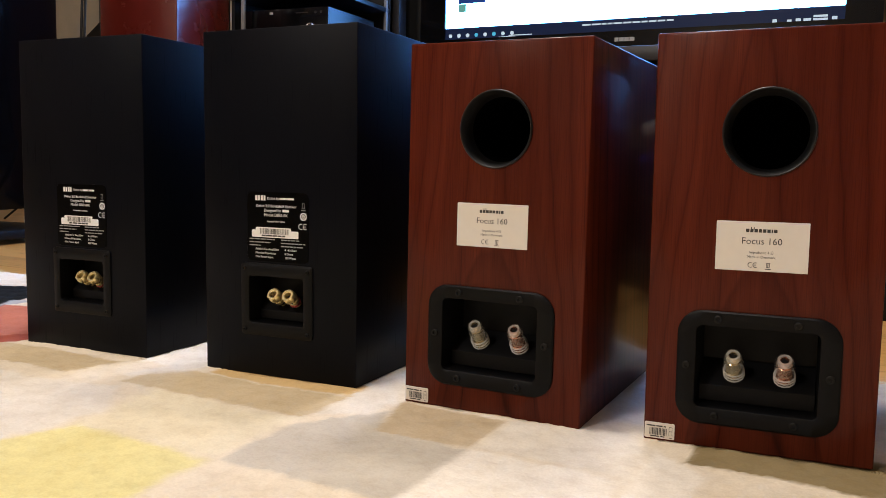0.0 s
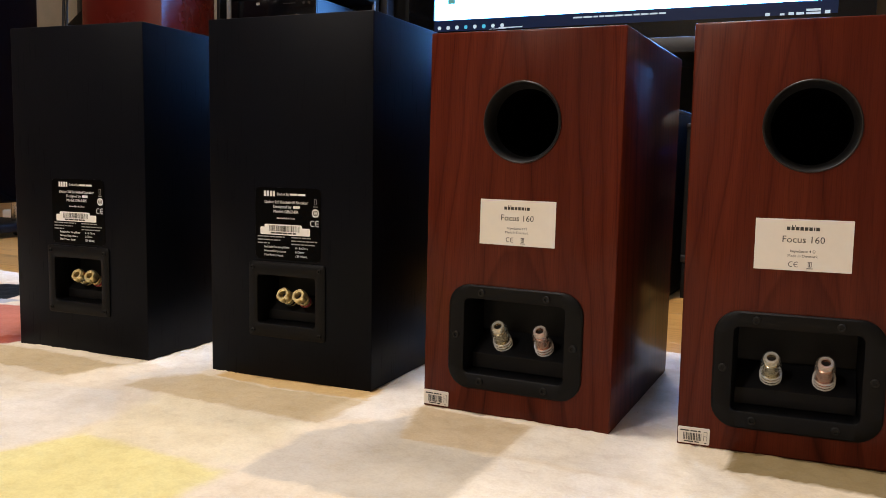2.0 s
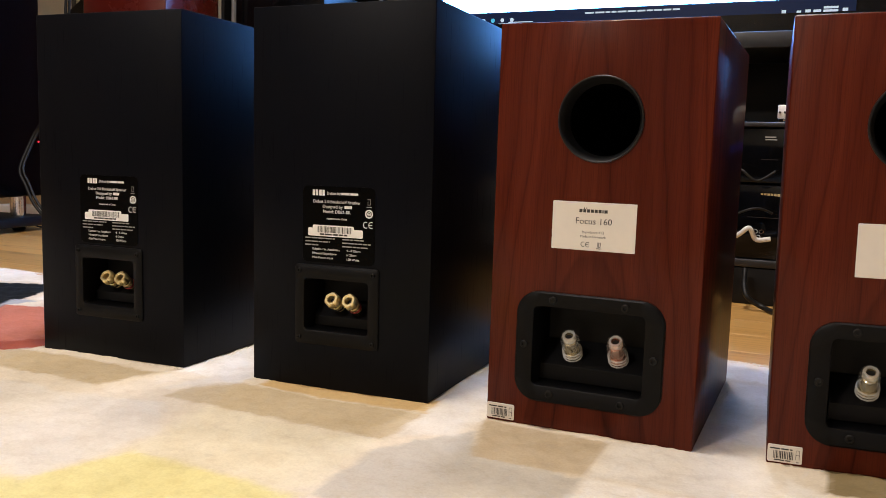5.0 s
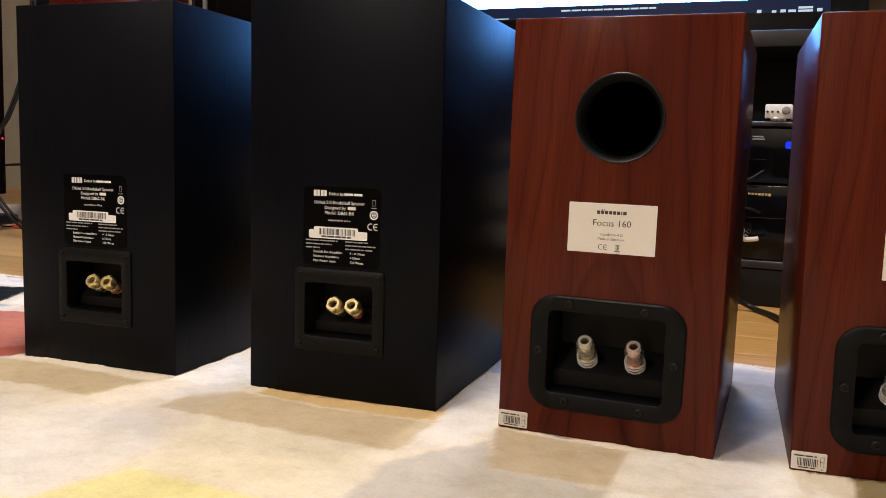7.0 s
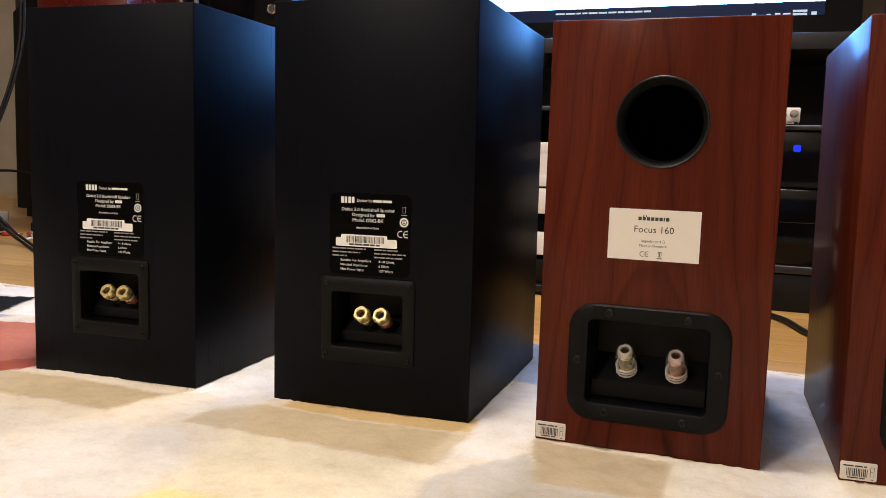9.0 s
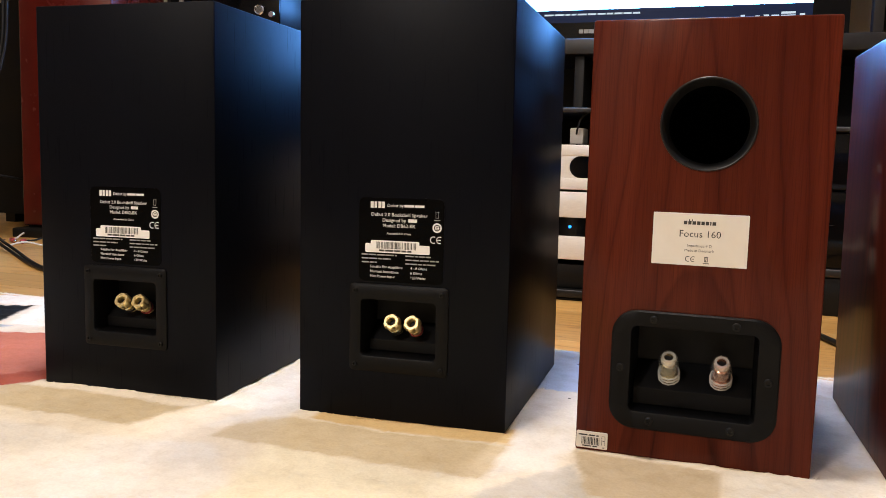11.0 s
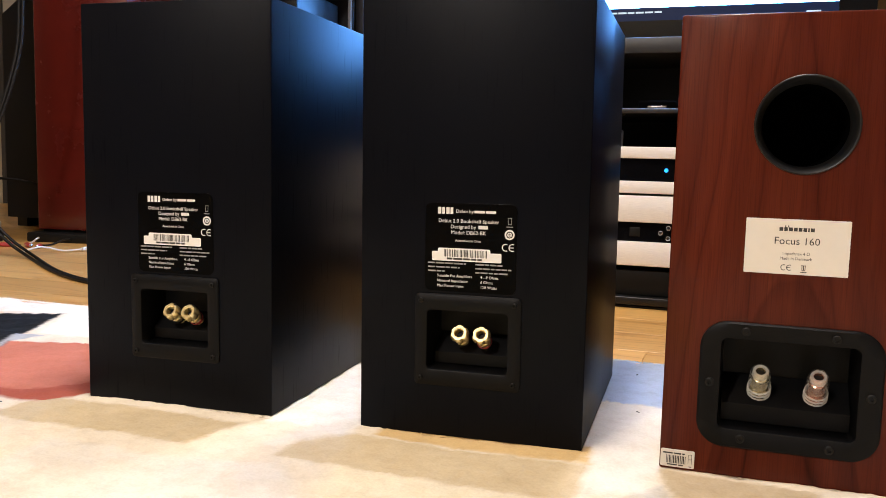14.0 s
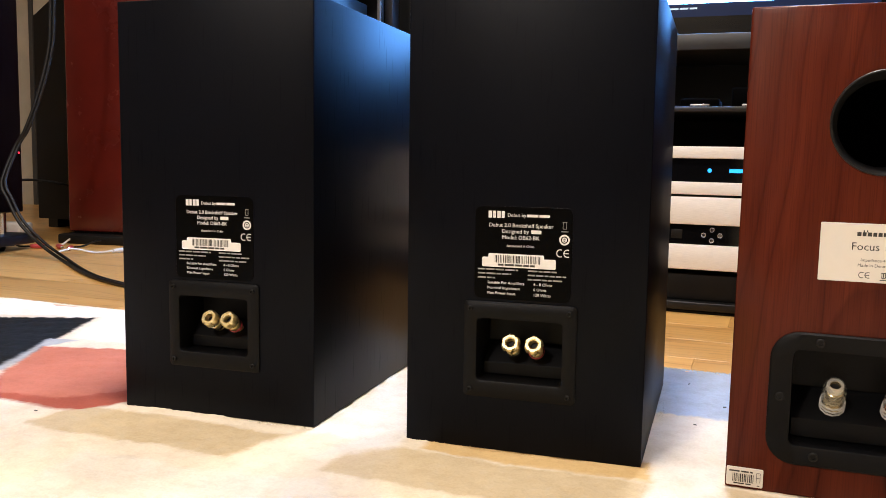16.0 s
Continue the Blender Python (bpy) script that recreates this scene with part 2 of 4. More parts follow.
def plank_wood():
    """Honey-coloured oiled boards, each with a tone of its own."""
    m, t, p = nodes_of("honey_floor_board")
    info = t.nodes.new("ShaderNodeObjectInfo")
    c = t.nodes.new("ShaderNodeTexCoord")
    shift = t.nodes.new("ShaderNodeVectorMath")
    shift.operation = "MULTIPLY_ADD"
    shift.inputs[1].default_value = (1.2, 14, 14)
    comb = t.nodes.new("ShaderNodeCombineXYZ")
    k = t.nodes.new("ShaderNodeMath")
    k.operation = "MULTIPLY"
    k.inputs[1].default_value = 40.0
    t.links.new(info.outputs["Random"], k.inputs[0])
    for i in range(3):
        t.links.new(k.outputs[0], comb.inputs[i])
    t.links.new(c.outputs["Object"], shift.inputs[0])
    t.links.new(comb.outputs[0], shift.inputs[2])
    n1 = node(t, "ShaderNodeTexNoise", Scale=1.0, Detail=2.0, Distortion=0.5)
    t.links.new(shift.outputs[0], n1.inputs["Vector"])
    k2 = t.nodes.new("ShaderNodeMath")
    k2.operation = "MULTIPLY"
    k2.inputs[1].default_value = 9.0
    t.links.new(n1.outputs["Fac"], k2.inputs[0])
    f = t.nodes.new("ShaderNodeMath")
    f.operation = "FRACT"
    t.links.new(k2.outputs[0], f.inputs[0])
    grain = ramp(t, f.outputs[0], [(0.0, (0.42, 0.215, 0.06)), (0.14, (0.62, 0.36, 0.115)), (0.7, (0.68, 0.415, 0.145)), (1.0, (0.60, 0.34, 0.11))])
    tone = ramp(t, info.outputs["Random"], [(0.0, (0.78, 0.74, 0.68)), (1.0, (1.08, 1.06, 1.02))])
    t.links.new(blend(t, 1.0, grain, tone, "MULTIPLY"), p.inputs["Base Color"])
    p.inputs["Roughness"].default_value = 0.3
    b = node(t, "ShaderNodeBump", Strength=0.1, Distance=0.0006)
    t.links.new(n1.outputs["Fac"], b.inputs["Height"])
    t.links.new(b.outputs["Normal"], p.inputs["Normal"])
    return m


BOARD = plank_wood()


# ---------------------------------------------------------------- building helpers
def part(name, bm, material, parent=None, label="", at=None):
    mesh = bpy.data.meshes.new(name)
    bm.to_mesh(mesh)
    bm.free()
    for m in material if isinstance(material, (list, tuple)) else [material]:
        mesh.materials.append(m)
    ob = new(name, mesh)
    if parent:
        ob.parent = parent
    if at is not None:
        ob.matrix_basis = at
    if label:
        ob["label"] = label
    return ob


def thing(name, m, label, category, group="", kind=""):
    return_ob = new(name)
    return_ob.empty_display_size = 0.05
    return_ob.matrix_basis = m
    return tagged(return_ob, label, category, group, kind)


def smooth(bm, angle=35):
    for f in bm.faces:
        f.smooth = True
    for e in bm.edges:
        if len(e.link_faces) == 2 and e.calc_face_angle(0) > radians(angle):
            e.smooth = False
    return bm


def add_box(bm, x0, x1, y0, y1, z0, z1, bevel=0.0, segments=2):
    made = bmesh.ops.create_cube(bm, size=1.0, matrix=Matrix.LocRotScale(
        ((x0 + x1) / 2, (y0 + y1) / 2, (z0 + z1) / 2), None, (x1 - x0, y1 - y0, z1 - z0)))
    if bevel:
        edges = list({e for v in made["verts"] for e in v.link_edges})
        bmesh.ops.bevel(bm, geom=edges, offset=bevel, segments=segments, affect="EDGES", profile=0.5)
    return bm


def box(x0, x1, y0, y1, z0, z1, bevel=0.0, segments=2):
    return smooth(add_box(bmesh.new(), x0, x1, y0, y1, z0, z1, bevel, segments), 50)


def add_lathe(bm, profile, m, n=28):
    """Turns (radius, height) round the local z axis of m."""
    rings = []
    for r, h in profile:
        if r < 1e-6:
            rings.append([bm.verts.new(m @ Vector((0, 0, h)))])
        else:
            rings.append([bm.verts.new(m @ Vector((r * math.cos(2 * math.pi * i / n), r * math.sin(2 * math.pi * i / n), h))) for i in range(n)])
    for a, b in zip(rings, rings[1:]):
        for i in range(n):
            j = (i + 1) % n
            if len(a) == 1 and len(b) > 1:
                bm.faces.new((a[0], b[i], b[j]))
            elif len(b) == 1 and len(a) > 1:
                bm.faces.new((a[i], a[j], b[0]))
            elif len(a) > 1:
                bm.faces.new((a[i], a[j], b[j], b[i]))
    return bm


def lathe(profile, m=Matrix(), n=28, angle=35):
    bm = add_lathe(bmesh.new(), profile, m, n)
    bmesh.ops.recalc_face_normals(bm, faces=bm.faces)
    return smooth(bm, angle)


def rounded(x0, x1, z0, z1, r, n=6):
    """The corners of a rounded rectangle in x and z, counter-clockwise."""
    out = []
    for cx, cz, a0 in ((x1 - r, z1 - r, 0), (x0 + r, z1 - r, 90), (x0 + r, z0 + r, 180), (x1 - r, z0 + r, 270)):
        for i in range(n + 1):
            a = radians(a0 + 90 * i / n)
            out.append((cx + r * math.cos(a), cz + r * math.sin(a)))
    return out


def skin(bm, loops, cap_last=True, cap_first=False):
    """Joins loops of as many (x, y, z) each into a skin."""
    rings = [[bm.verts.new(p) for p in loop] for loop in loops]
    n = len(rings[0])
    for a, b in zip(rings, rings[1:]):
        for i in range(n):
            j = (i + 1) % n
            bm.faces.new((a[i], a[j], b[j], b[i]))
    if cap_last:
        bm.faces.new(rings[-1])
    if cap_first:
        bm.faces.new(rings[0])
    bmesh.ops.recalc_face_normals(bm, faces=bm.faces)
    return bm


def tablet(x0, x1, z0, z1, r, y, thick, n=5):
    """A thin plate with round corners that faces -y, its back at y."""
    lip = min(thick * 0.4, 0.0004)
    outer, inner = rounded(x0, x1, z0, z1, r, n), rounded(x0 + lip, x1 - lip, z0 + lip, z1 - lip, max(r - lip, 1e-4), n)
    return skin(bmesh.new(), [[(x, y, z) for x, z in outer], [(x, y - thick + lip, z) for x, z in outer], [(x, y - thick, z) for x, z in inner]])


def writing(string, size, x, z, y, material, parent, align="CENTER", name="lettering", stretch=1.0, bold=0.0):
    curve = bpy.data.curves.new(name, "FONT")
    curve.body, curve.size, curve.align_x, curve.extrude, curve.resolution_u, curve.offset = string, size, align, 0.00004, 2, bold
    holder = bpy.data.objects.new(name, curve)
    mesh = bpy.data.meshes.new_from_object(holder)
    bpy.data.objects.remove(holder)
    mesh.materials.append(material)
    ob = new(name, mesh)
    ob.parent = parent
    ob.matrix_basis = pose(x, y, z, 90, 0, 0) @ Matrix.Diagonal((stretch, 1, 1, 1))
    return ob


def bars(spans, y, material, parent, name="print_block"):
    """Plain printed bars (x0, x1, z0, z1)."""
    bm = bmesh.new()
    for x0, x1, z0, z1 in spans:
        add_box(bm, x0, x1, y - 0.0001, y, z0, z1)
    return part(name, bm, material, parent)


def word_bars(x0, x1, z, height, rng):
    """A line of unreadable words as spans."""
    out, x = [], x0
    while x < x1 - 0.001:
        w = min(rng.uniform(0.003, 0.008), x1 - x)
        out.append((x, x + w, z, z + height))
        x += w + 0.0009
    return out


def conformity_mark(x, z, r, y, material, parent):
    """Two open rings side by side, the second with a middle stroke."""
    bm = bmesh.new()
    for k, cx in enumerate((x, x + 1.75 * r)):
        rings = []
        for i in range(15):
            a = radians(62 + 236 * i / 14)
            rings.append([(cx + q * math.cos(a), d, z + q * math.sin(a)) for q, d in ((r, y), (r, y - 0.0001), (0.76 * r, y - 0.0001), (0.76 * r, y))])
        skin(bm, rings, True, True)
        if k:
            add_box(bm, cx - 0.9 * r, cx + 0.3 * r, y - 0.0001, y, z - 0.11 * r, z + 0.11 * r)
    return part("conformity_mark", bm, material, parent)


def tube(points, radius, n=8):
    """A cable through points, smoothed."""
    pts = [Vector(p) for p in points]
    fine = []
    for i in range(len(pts) - 1):
        p0, p1, p2, p3 = pts[max(i - 1, 0)], pts[i], pts[i + 1], pts[min(i + 2, len(pts) - 1)]
        for k in range(8):
            u = k / 8
            fine.append(0.5 * ((2 * p1) + (p2 - p0) * u + (2 * p0 - 5 * p1 + 4 * p2 - p3) * u * u + (3 * p1 - p0 - 3 * p2 + p3) * u ** 3))
    fine.append(pts[-1])
    loops, side = [], Vector((0.3, 0.2, 1)).normalized()
    for i, p in enumerate(fine):
        d = (fine[min(i + 1, len(fine) - 1)] - fine[max(i - 1, 0)]).normalized()
        side = (side - d * side.dot(d)).normalized()
        up = d.cross(side)
        loops.append([p + radius * (math.cos(2 * math.pi * k / n) * side + math.sin(2 * math.pi * k / n) * up) for k in range(n)])
    return smooth(skin(bmesh.new(), loops, True, True), 60)


# ---------------------------------------------------------------- room
FLOOR_Z = -0.015


def structure(name, bm, material, label, category):
    ob = part(name, bm, material)
    return tagged(ob, label, category, kind="structure")


floor = structure("floor", box(-4.6, 2.4, -2.6, 3.3, FLOOR_Z - 0.12, FLOOR_Z - 0.004), BOARD, "honey-coloured oiled wooden board floor", "floor")
structure("wall_north", box(-4.6, 2.4, 3.16, 3.3, FLOOR_Z - 0.004, 2.45), WALL_PAINT, "beige painted wall behind the television", "wall")
structure("wall_south", box(-4.6, 2.4, -2.6, -2.46, FLOOR_Z - 0.004, 2.45), WALL_PAINT, "beige painted wall", "wall")
structure("wall_west", box(-4.6, -4.46, -2.46, 3.16, FLOOR_Z - 0.004, 2.45), WALL_PAINT, "beige painted wall", "wall")
structure("wall_east", box(2.26, 2.4, -2.46, 3.16, FLOOR_Z - 0.004, 2.45), WALL_PAINT, "beige painted wall", "wall")
structure("ceiling", box(-4.6, 2.4, -2.6, 3.3, 2.45, 2.55), CEILING_PAINT, "white painted ceiling", "ceiling")


# ---------------------------------------------------------------- bookshelf loudspeakers
def circle(cx, cz, r, n=48):
    return [(cx + r * math.cos(2 * math.pi * i / n), cz + r * math.sin(2 * math.pi * i / n)) for i in range(n)]


def cabinet(w, d, h, openings, edge):
    """A closed box whose back (at y = 0) has openings."""
    bm = add_box(bmesh.new(), 0, w, 0, d, 0, h, edge, 2)
    back = min(bm.faces, key=lambda f: f.calc_center_median().y - (0.001 if f.calc_area() > 0.5 * w * h else 0))
    rim = list(back.edges)
    bmesh.ops.delete(bm, geom=[back], context="FACES_ONLY")
    for loop in openings:
        vs = [bm.verts.new((x, 0, z)) for x, z in loop]
        rim += [bm.edges.new((a, b)) for a, b in zip(vs, vs[1:] + vs[:1])]
    bmesh.ops.triangle_fill(bm, edges=rim, use_beauty=True, normal=(0, -1, 0))
    for f in bm.faces:
        if abs(f.calc_center_median().y) < 1e-6 and f.normal.y > 0:
            f.normal_flip()
    return smooth(bm, 50)


def cup(outer, inner, depth, proud, n):
    """A moulded plate with a deep well: the loops are (x, z)."""
    cx = sum(p[0] for p in outer) / len(outer)
    cz = sum(p[1] for p in outer) / len(outer)

    def grow(loop, by):
        return [(x + by * (1 if x > cx else -1), z + by * (1 if z > cz else -1)) for x, z in loop]

    return smooth(skin(bmesh.new(), [
        [(x, 0.0, z) for x, z in outer], [(x, -proud + 0.0012, z) for x, z in outer], [(x, -proud, z) for x, z in grow(outer, -0.0013)],
        [(x, -proud, z) for x, z in grow(inner, 0.0014)], [(x, -proud + 0.0006, z) for x, z in grow(inner, 0.0006)],
        [(x, 0.002, z) for x, z in inner], [(x, depth, z) for x, z in grow(inner, -0.0015)]]), 40)


def ledge(x0, x1, z_back, z_front, z_low, y_back, y_front):
    """The sloping sill inside a well that carries the posts."""
    bm = bmesh.new()
    prof = [(y_back, z_back), (y_front + 0.001, z_front), (y_front, z_front - 0.0012), (y_front, z_low), (y_back, z_low)]
    skin(bm, [[(x0, y, z) for y, z in prof], [(x1, y, z) for y, z in prof]], True, True)
    return smooth(bm, 30)


def screw_bm(r):
    bm = add_lathe(bmesh.new(), [(r, 0.0), (r, 0.0012), (r * 0.8, 0.0018), (r * 0.48, 0.0018), (r * 0.44, 0.0004), (0, 0.0004)], Matrix(), 14)
    bmesh.ops.recalc_face_normals(bm, faces=bm.faces)
    return smooth(bm)


FACING = pose(0, 0, 0, 90, 0, 0)      # local z turned towards -y


def cherry_speaker(m, label_drop=0.0, plate_drop=0.0, port_drop=0.001):
    w, d, h = 0.179, 0.252, 0.346
    sp = thing("bookshelf_loudspeaker", m, "cherry veneered bookshelf loudspeaker seen from behind on the rug", "loudspeaker", "cherry loudspeakers")
    outer, inner = rounded(0.0258, 0.1525, 0.0238 - plate_drop, 0.1200 - plate_drop, 0.020, 8), rounded(0.0415, 0.1360, 0.0385 - plate_drop, 0.1070 - plate_drop, 0.005, 8)
    hole = rounded(0.0300, 0.1485, 0.0280 - plate_drop, 0.1160 - plate_drop, 0.016, 8)
    port_z = 0.2675 - port_drop
    part("cabinet", cabinet(w, d, h, [circle(0.0900, port_z, 0.0345), hole], 0.0016), CHERRY, sp)
    port = part("bass_port", lathe([(0.0350, -0.0002), (0.0358, 0.0008), (0.0357, 0.0018), (0.0351, 0.0023), (0.0343, 0.0020), (0.0334, 0.0006), (0.0322, -0.0024), (0.0311, -0.0065), (0.0303, -0.0110), (0.0299, -0.0150)],
                                   pose(0.0900, 0, port_z) @ FACING, 64), PORT_BLACK, sp, "round flared black bass port")
    # tube walls coloured far darker than the lip, as the shade inside the port
    part("port_tube", lathe([(0.0299, -0.0149), (0.0298, -0.018), (0.0298, -0.024), (0.0297, -0.09), (0, -0.09)], pose(0.0900, 0, port_z) @ FACING, 56), MATT_BLACK, port, "port tube coloured near black for the shade inside")
    plate = part("terminal_plate", cup(outer, inner, 0.040, 0.0032, 9), BLACK_PLASTIC, sp, "black moulded terminal plate with a deep well")
    part("post_ledge", ledge(0.0432, 0.1343, 0.0722, 0.0546, 0.0402, 0.0385, 0.0150), BLACK_PLASTIC, plate, "", pose(0, 0, -plate_drop))
    screw = None
    for x, z in ((0.058, 0.1135), (0.1195, 0.1130), (0.0338, 0.0730), (0.1447, 0.0722), (0.058, 0.0315), (0.1195, 0.0310)):
        at = pose(x, -0.0032, z - plate_drop) @ FACING
        if screw is None:
            screw = part("screw", screw_bm(0.0034), DEEP_BLACK, plate, "", at)
        else:
            ob = new("screw", screw.data)
            ob.parent, ob.matrix_basis = plate, at
    for x, core, jacket, tip in ((0.0702, BRASS, CLEAR_GREEN, "clear binding post with a gilt core"), (0.1105, COPPER, CLEAR_RED, "clear binding post with a copper red core")):
        post = part("binding_post", lathe([(0.0066, -0.002), (0.0066, 0.0030), (0.0052, 0.0034), (0.0052, 0.0052), (0.0066, 0.0056), (0.0066, 0.0078), (0.0042, 0.0086), (0.0042, 0.0104), (0.0060, 0.0110), (0.0056, 0.0212), (0.0040, 0.0220), (0.0040, 0.0234), (0.0054, 0.0240), (0.0054, 0.0276), (0.0048, 0.0286), (0.0036, 0.0288), (0.0032, 0.0276), (0.0030, 0.012), (0, 0.012)],
                                          Matrix(), 20), core, sp, tip, pose(x, 0.0260, 0.0605 - plate_drop, 40, 0, 0))
        part("collar", lathe([(0.0034, 0.0238), (0.0060, 0.0241), (0.0061, 0.0276), (0.0055, 0.0291), (0.0038, 0.0291), (0.0034, 0.0284)], Matrix(), 20), CLEAR_RIB, post, "clear collar round the bore")
        for h in (0.0027, 0.0061, 0.0095):
            part("rib", lathe([(0.0080, h - 0.0007), (0.0090, h), (0.0080, h + 0.0007)], Matrix(), 12, 20), CLEAR_RIB, post)
        # flat black disc across the hole, put there as the shade inside it
        part("bore", lathe([(0.0031, 0.0262), (0, 0.0262)], Matrix(), 20), DEEP_BLACK, post, "flat black disc for the shade in the post's bore")
        bm = bmesh.new()
        add_lathe(bm, [(0.0069, 0.0004), (0.0082, 0.0010), (0.0087, 0.0018), (0.0087, 0.0036), (0.0078, 0.0044), (0.0087, 0.0052), (0.0087, 0.0070), (0.0078, 0.0078), (0.0087, 0.0086), (0.0087, 0.0104),
                       (0.0079, 0.0114), (0.0084, 0.0126), (0.0085, 0.0180), (0.0080, 0.0240), (0.0072, 0.0276), (0.0064, 0.0292), (0.0057, 0.0288), (0.0057, 0.0236), (0.0063, 0.0212), (0.0063, 0.0098),
                       (0.0069, 0.0060), (0.0069, 0.0004)], Matrix(), 16)
        bmesh.ops.recalc_face_normals(bm, faces=bm.faces)
        part("plastic_cap", smooth(bm, 25), jacket, post)
    tag = part("rating_label", tablet(0.0532, 0.1240, 0.1580, 0.1984, 0.0006, 0, 0.0004), LABEL_GREY, sp, "pale grey paper rating label", pose(0, 0, -label_drop))
    cx, y = 0.0886, -0.00045
    # maker's mark as plain strokes
    strokes, x = [], cx - 0.0124
    for wide in (0.0026, 0.0024, 0.0027, 0.0025, 0.0025, 0.0025, 0.0010, 0.0027):
        strokes.append((x, x + wide, 0.1897, 0.1924))
        x += wide + 0.0007
    strokes += [(cx - 0.0086, cx - 0.0079, 0.1924, 0.1938), (cx - 0.0066, cx - 0.0059, 0.1924, 0.1938)]
    bars(strokes, y, DARK_PRINT, tag, "maker_mark")
    writing("Focus 160", 0.0076, cx, 0.1800, y, DARK_PRINT, tag)
    writing("Impedance 4 \u03a9", 0.0030, cx, 0.1724, y, DARK_PRINT, tag)
    writing("Made in Denmark", 0.0030, cx, 0.1687, y, DARK_PRINT, tag)
    conformity_mark(cx - 0.0078, 0.1630, 0.0022, y, DARK_PRINT, tag)
    bin_x = cx + 0.0056
    bars([(bin_x - 0.0022, bin_x + 0.0022, 0.1598, 0.1604), (bin_x - 0.0016, bin_x + 0.0016, 0.1648, 0.1652), (bin_x - 0.0013, bin_x - 0.0009, 0.1615, 0.1648),
          (bin_x + 0.0009, bin_x + 0.0013, 0.1615, 0.1648), (bin_x - 0.0011, bin_x + 0.0011, 0.1612, 0.1617), (bin_x - 0.0004, bin_x + 0.0002, 0.1618, 0.1648)], y, DARK_PRINT, tag, "bin_sign")
    sticker = part("barcode_sticker", tablet(0.0008, 0.0262, 0.0020, 0.0160, 0.0012, 0, 0.0004), LABEL_GREY, sp, "small white barcode sticker")
    spans, x = [], 0.0052
    r = random.Random(3)
    while x < 0.0198:
        wide = r.uniform(0.0003, 0.0009)
        spans.append((x, x + wide, 0.0050, 0.0112))
        x += wide + r.uniform(0.0003, 0.0008)
    spans += word_bars(0.0026, 0.0190, 0.0124, 0.0011, r) + word_bars(0.0060, 0.0180, 0.0034, 0.0009, r)
    spans += [(0.0215, 0.0218, 0.0055, 0.0130), (0.0240, 0.0243, 0.0055, 0.0130), (0.0215, 0.0243, 0.0090, 0.0094), (0.0218, 0.0240, 0.0128, 0.0131), (0.0222, 0.0240, 0.0032, 0.0038)]
    bars(spans, -0.00045, DARK_PRINT, sticker)
    return sp


def fluted_nut():
    """A gilt hand nut with six scooped flutes and an open bore."""
    loops = []
    for r, h, deep in ((0.0056, 0.0128, 0.0), (0.0070, 0.0134, 0.6), (0.0079, 0.0144, 1.0), (0.0080, 0.0185, 1.0), (0.0075, 0.0204, 0.9), (0.0066, 0.0214, 0.4), (0.0044, 0.0214, 0.0), (0.0036, 0.0206, 0.0), (0.0034, 0.0140, 0.0)):
        ring = []
        for i in range(48):
            a = 2 * math.pi * i / 48
            q = r * (1 - 0.17 * deep * (0.5 + 0.5 * math.cos(6 * a)) ** 2.5)
            ring.append((q * math.cos(a), q * math.sin(a), h))
        loops.append(ring)
    return smooth(skin(bmesh.new(), loops, False), 40)


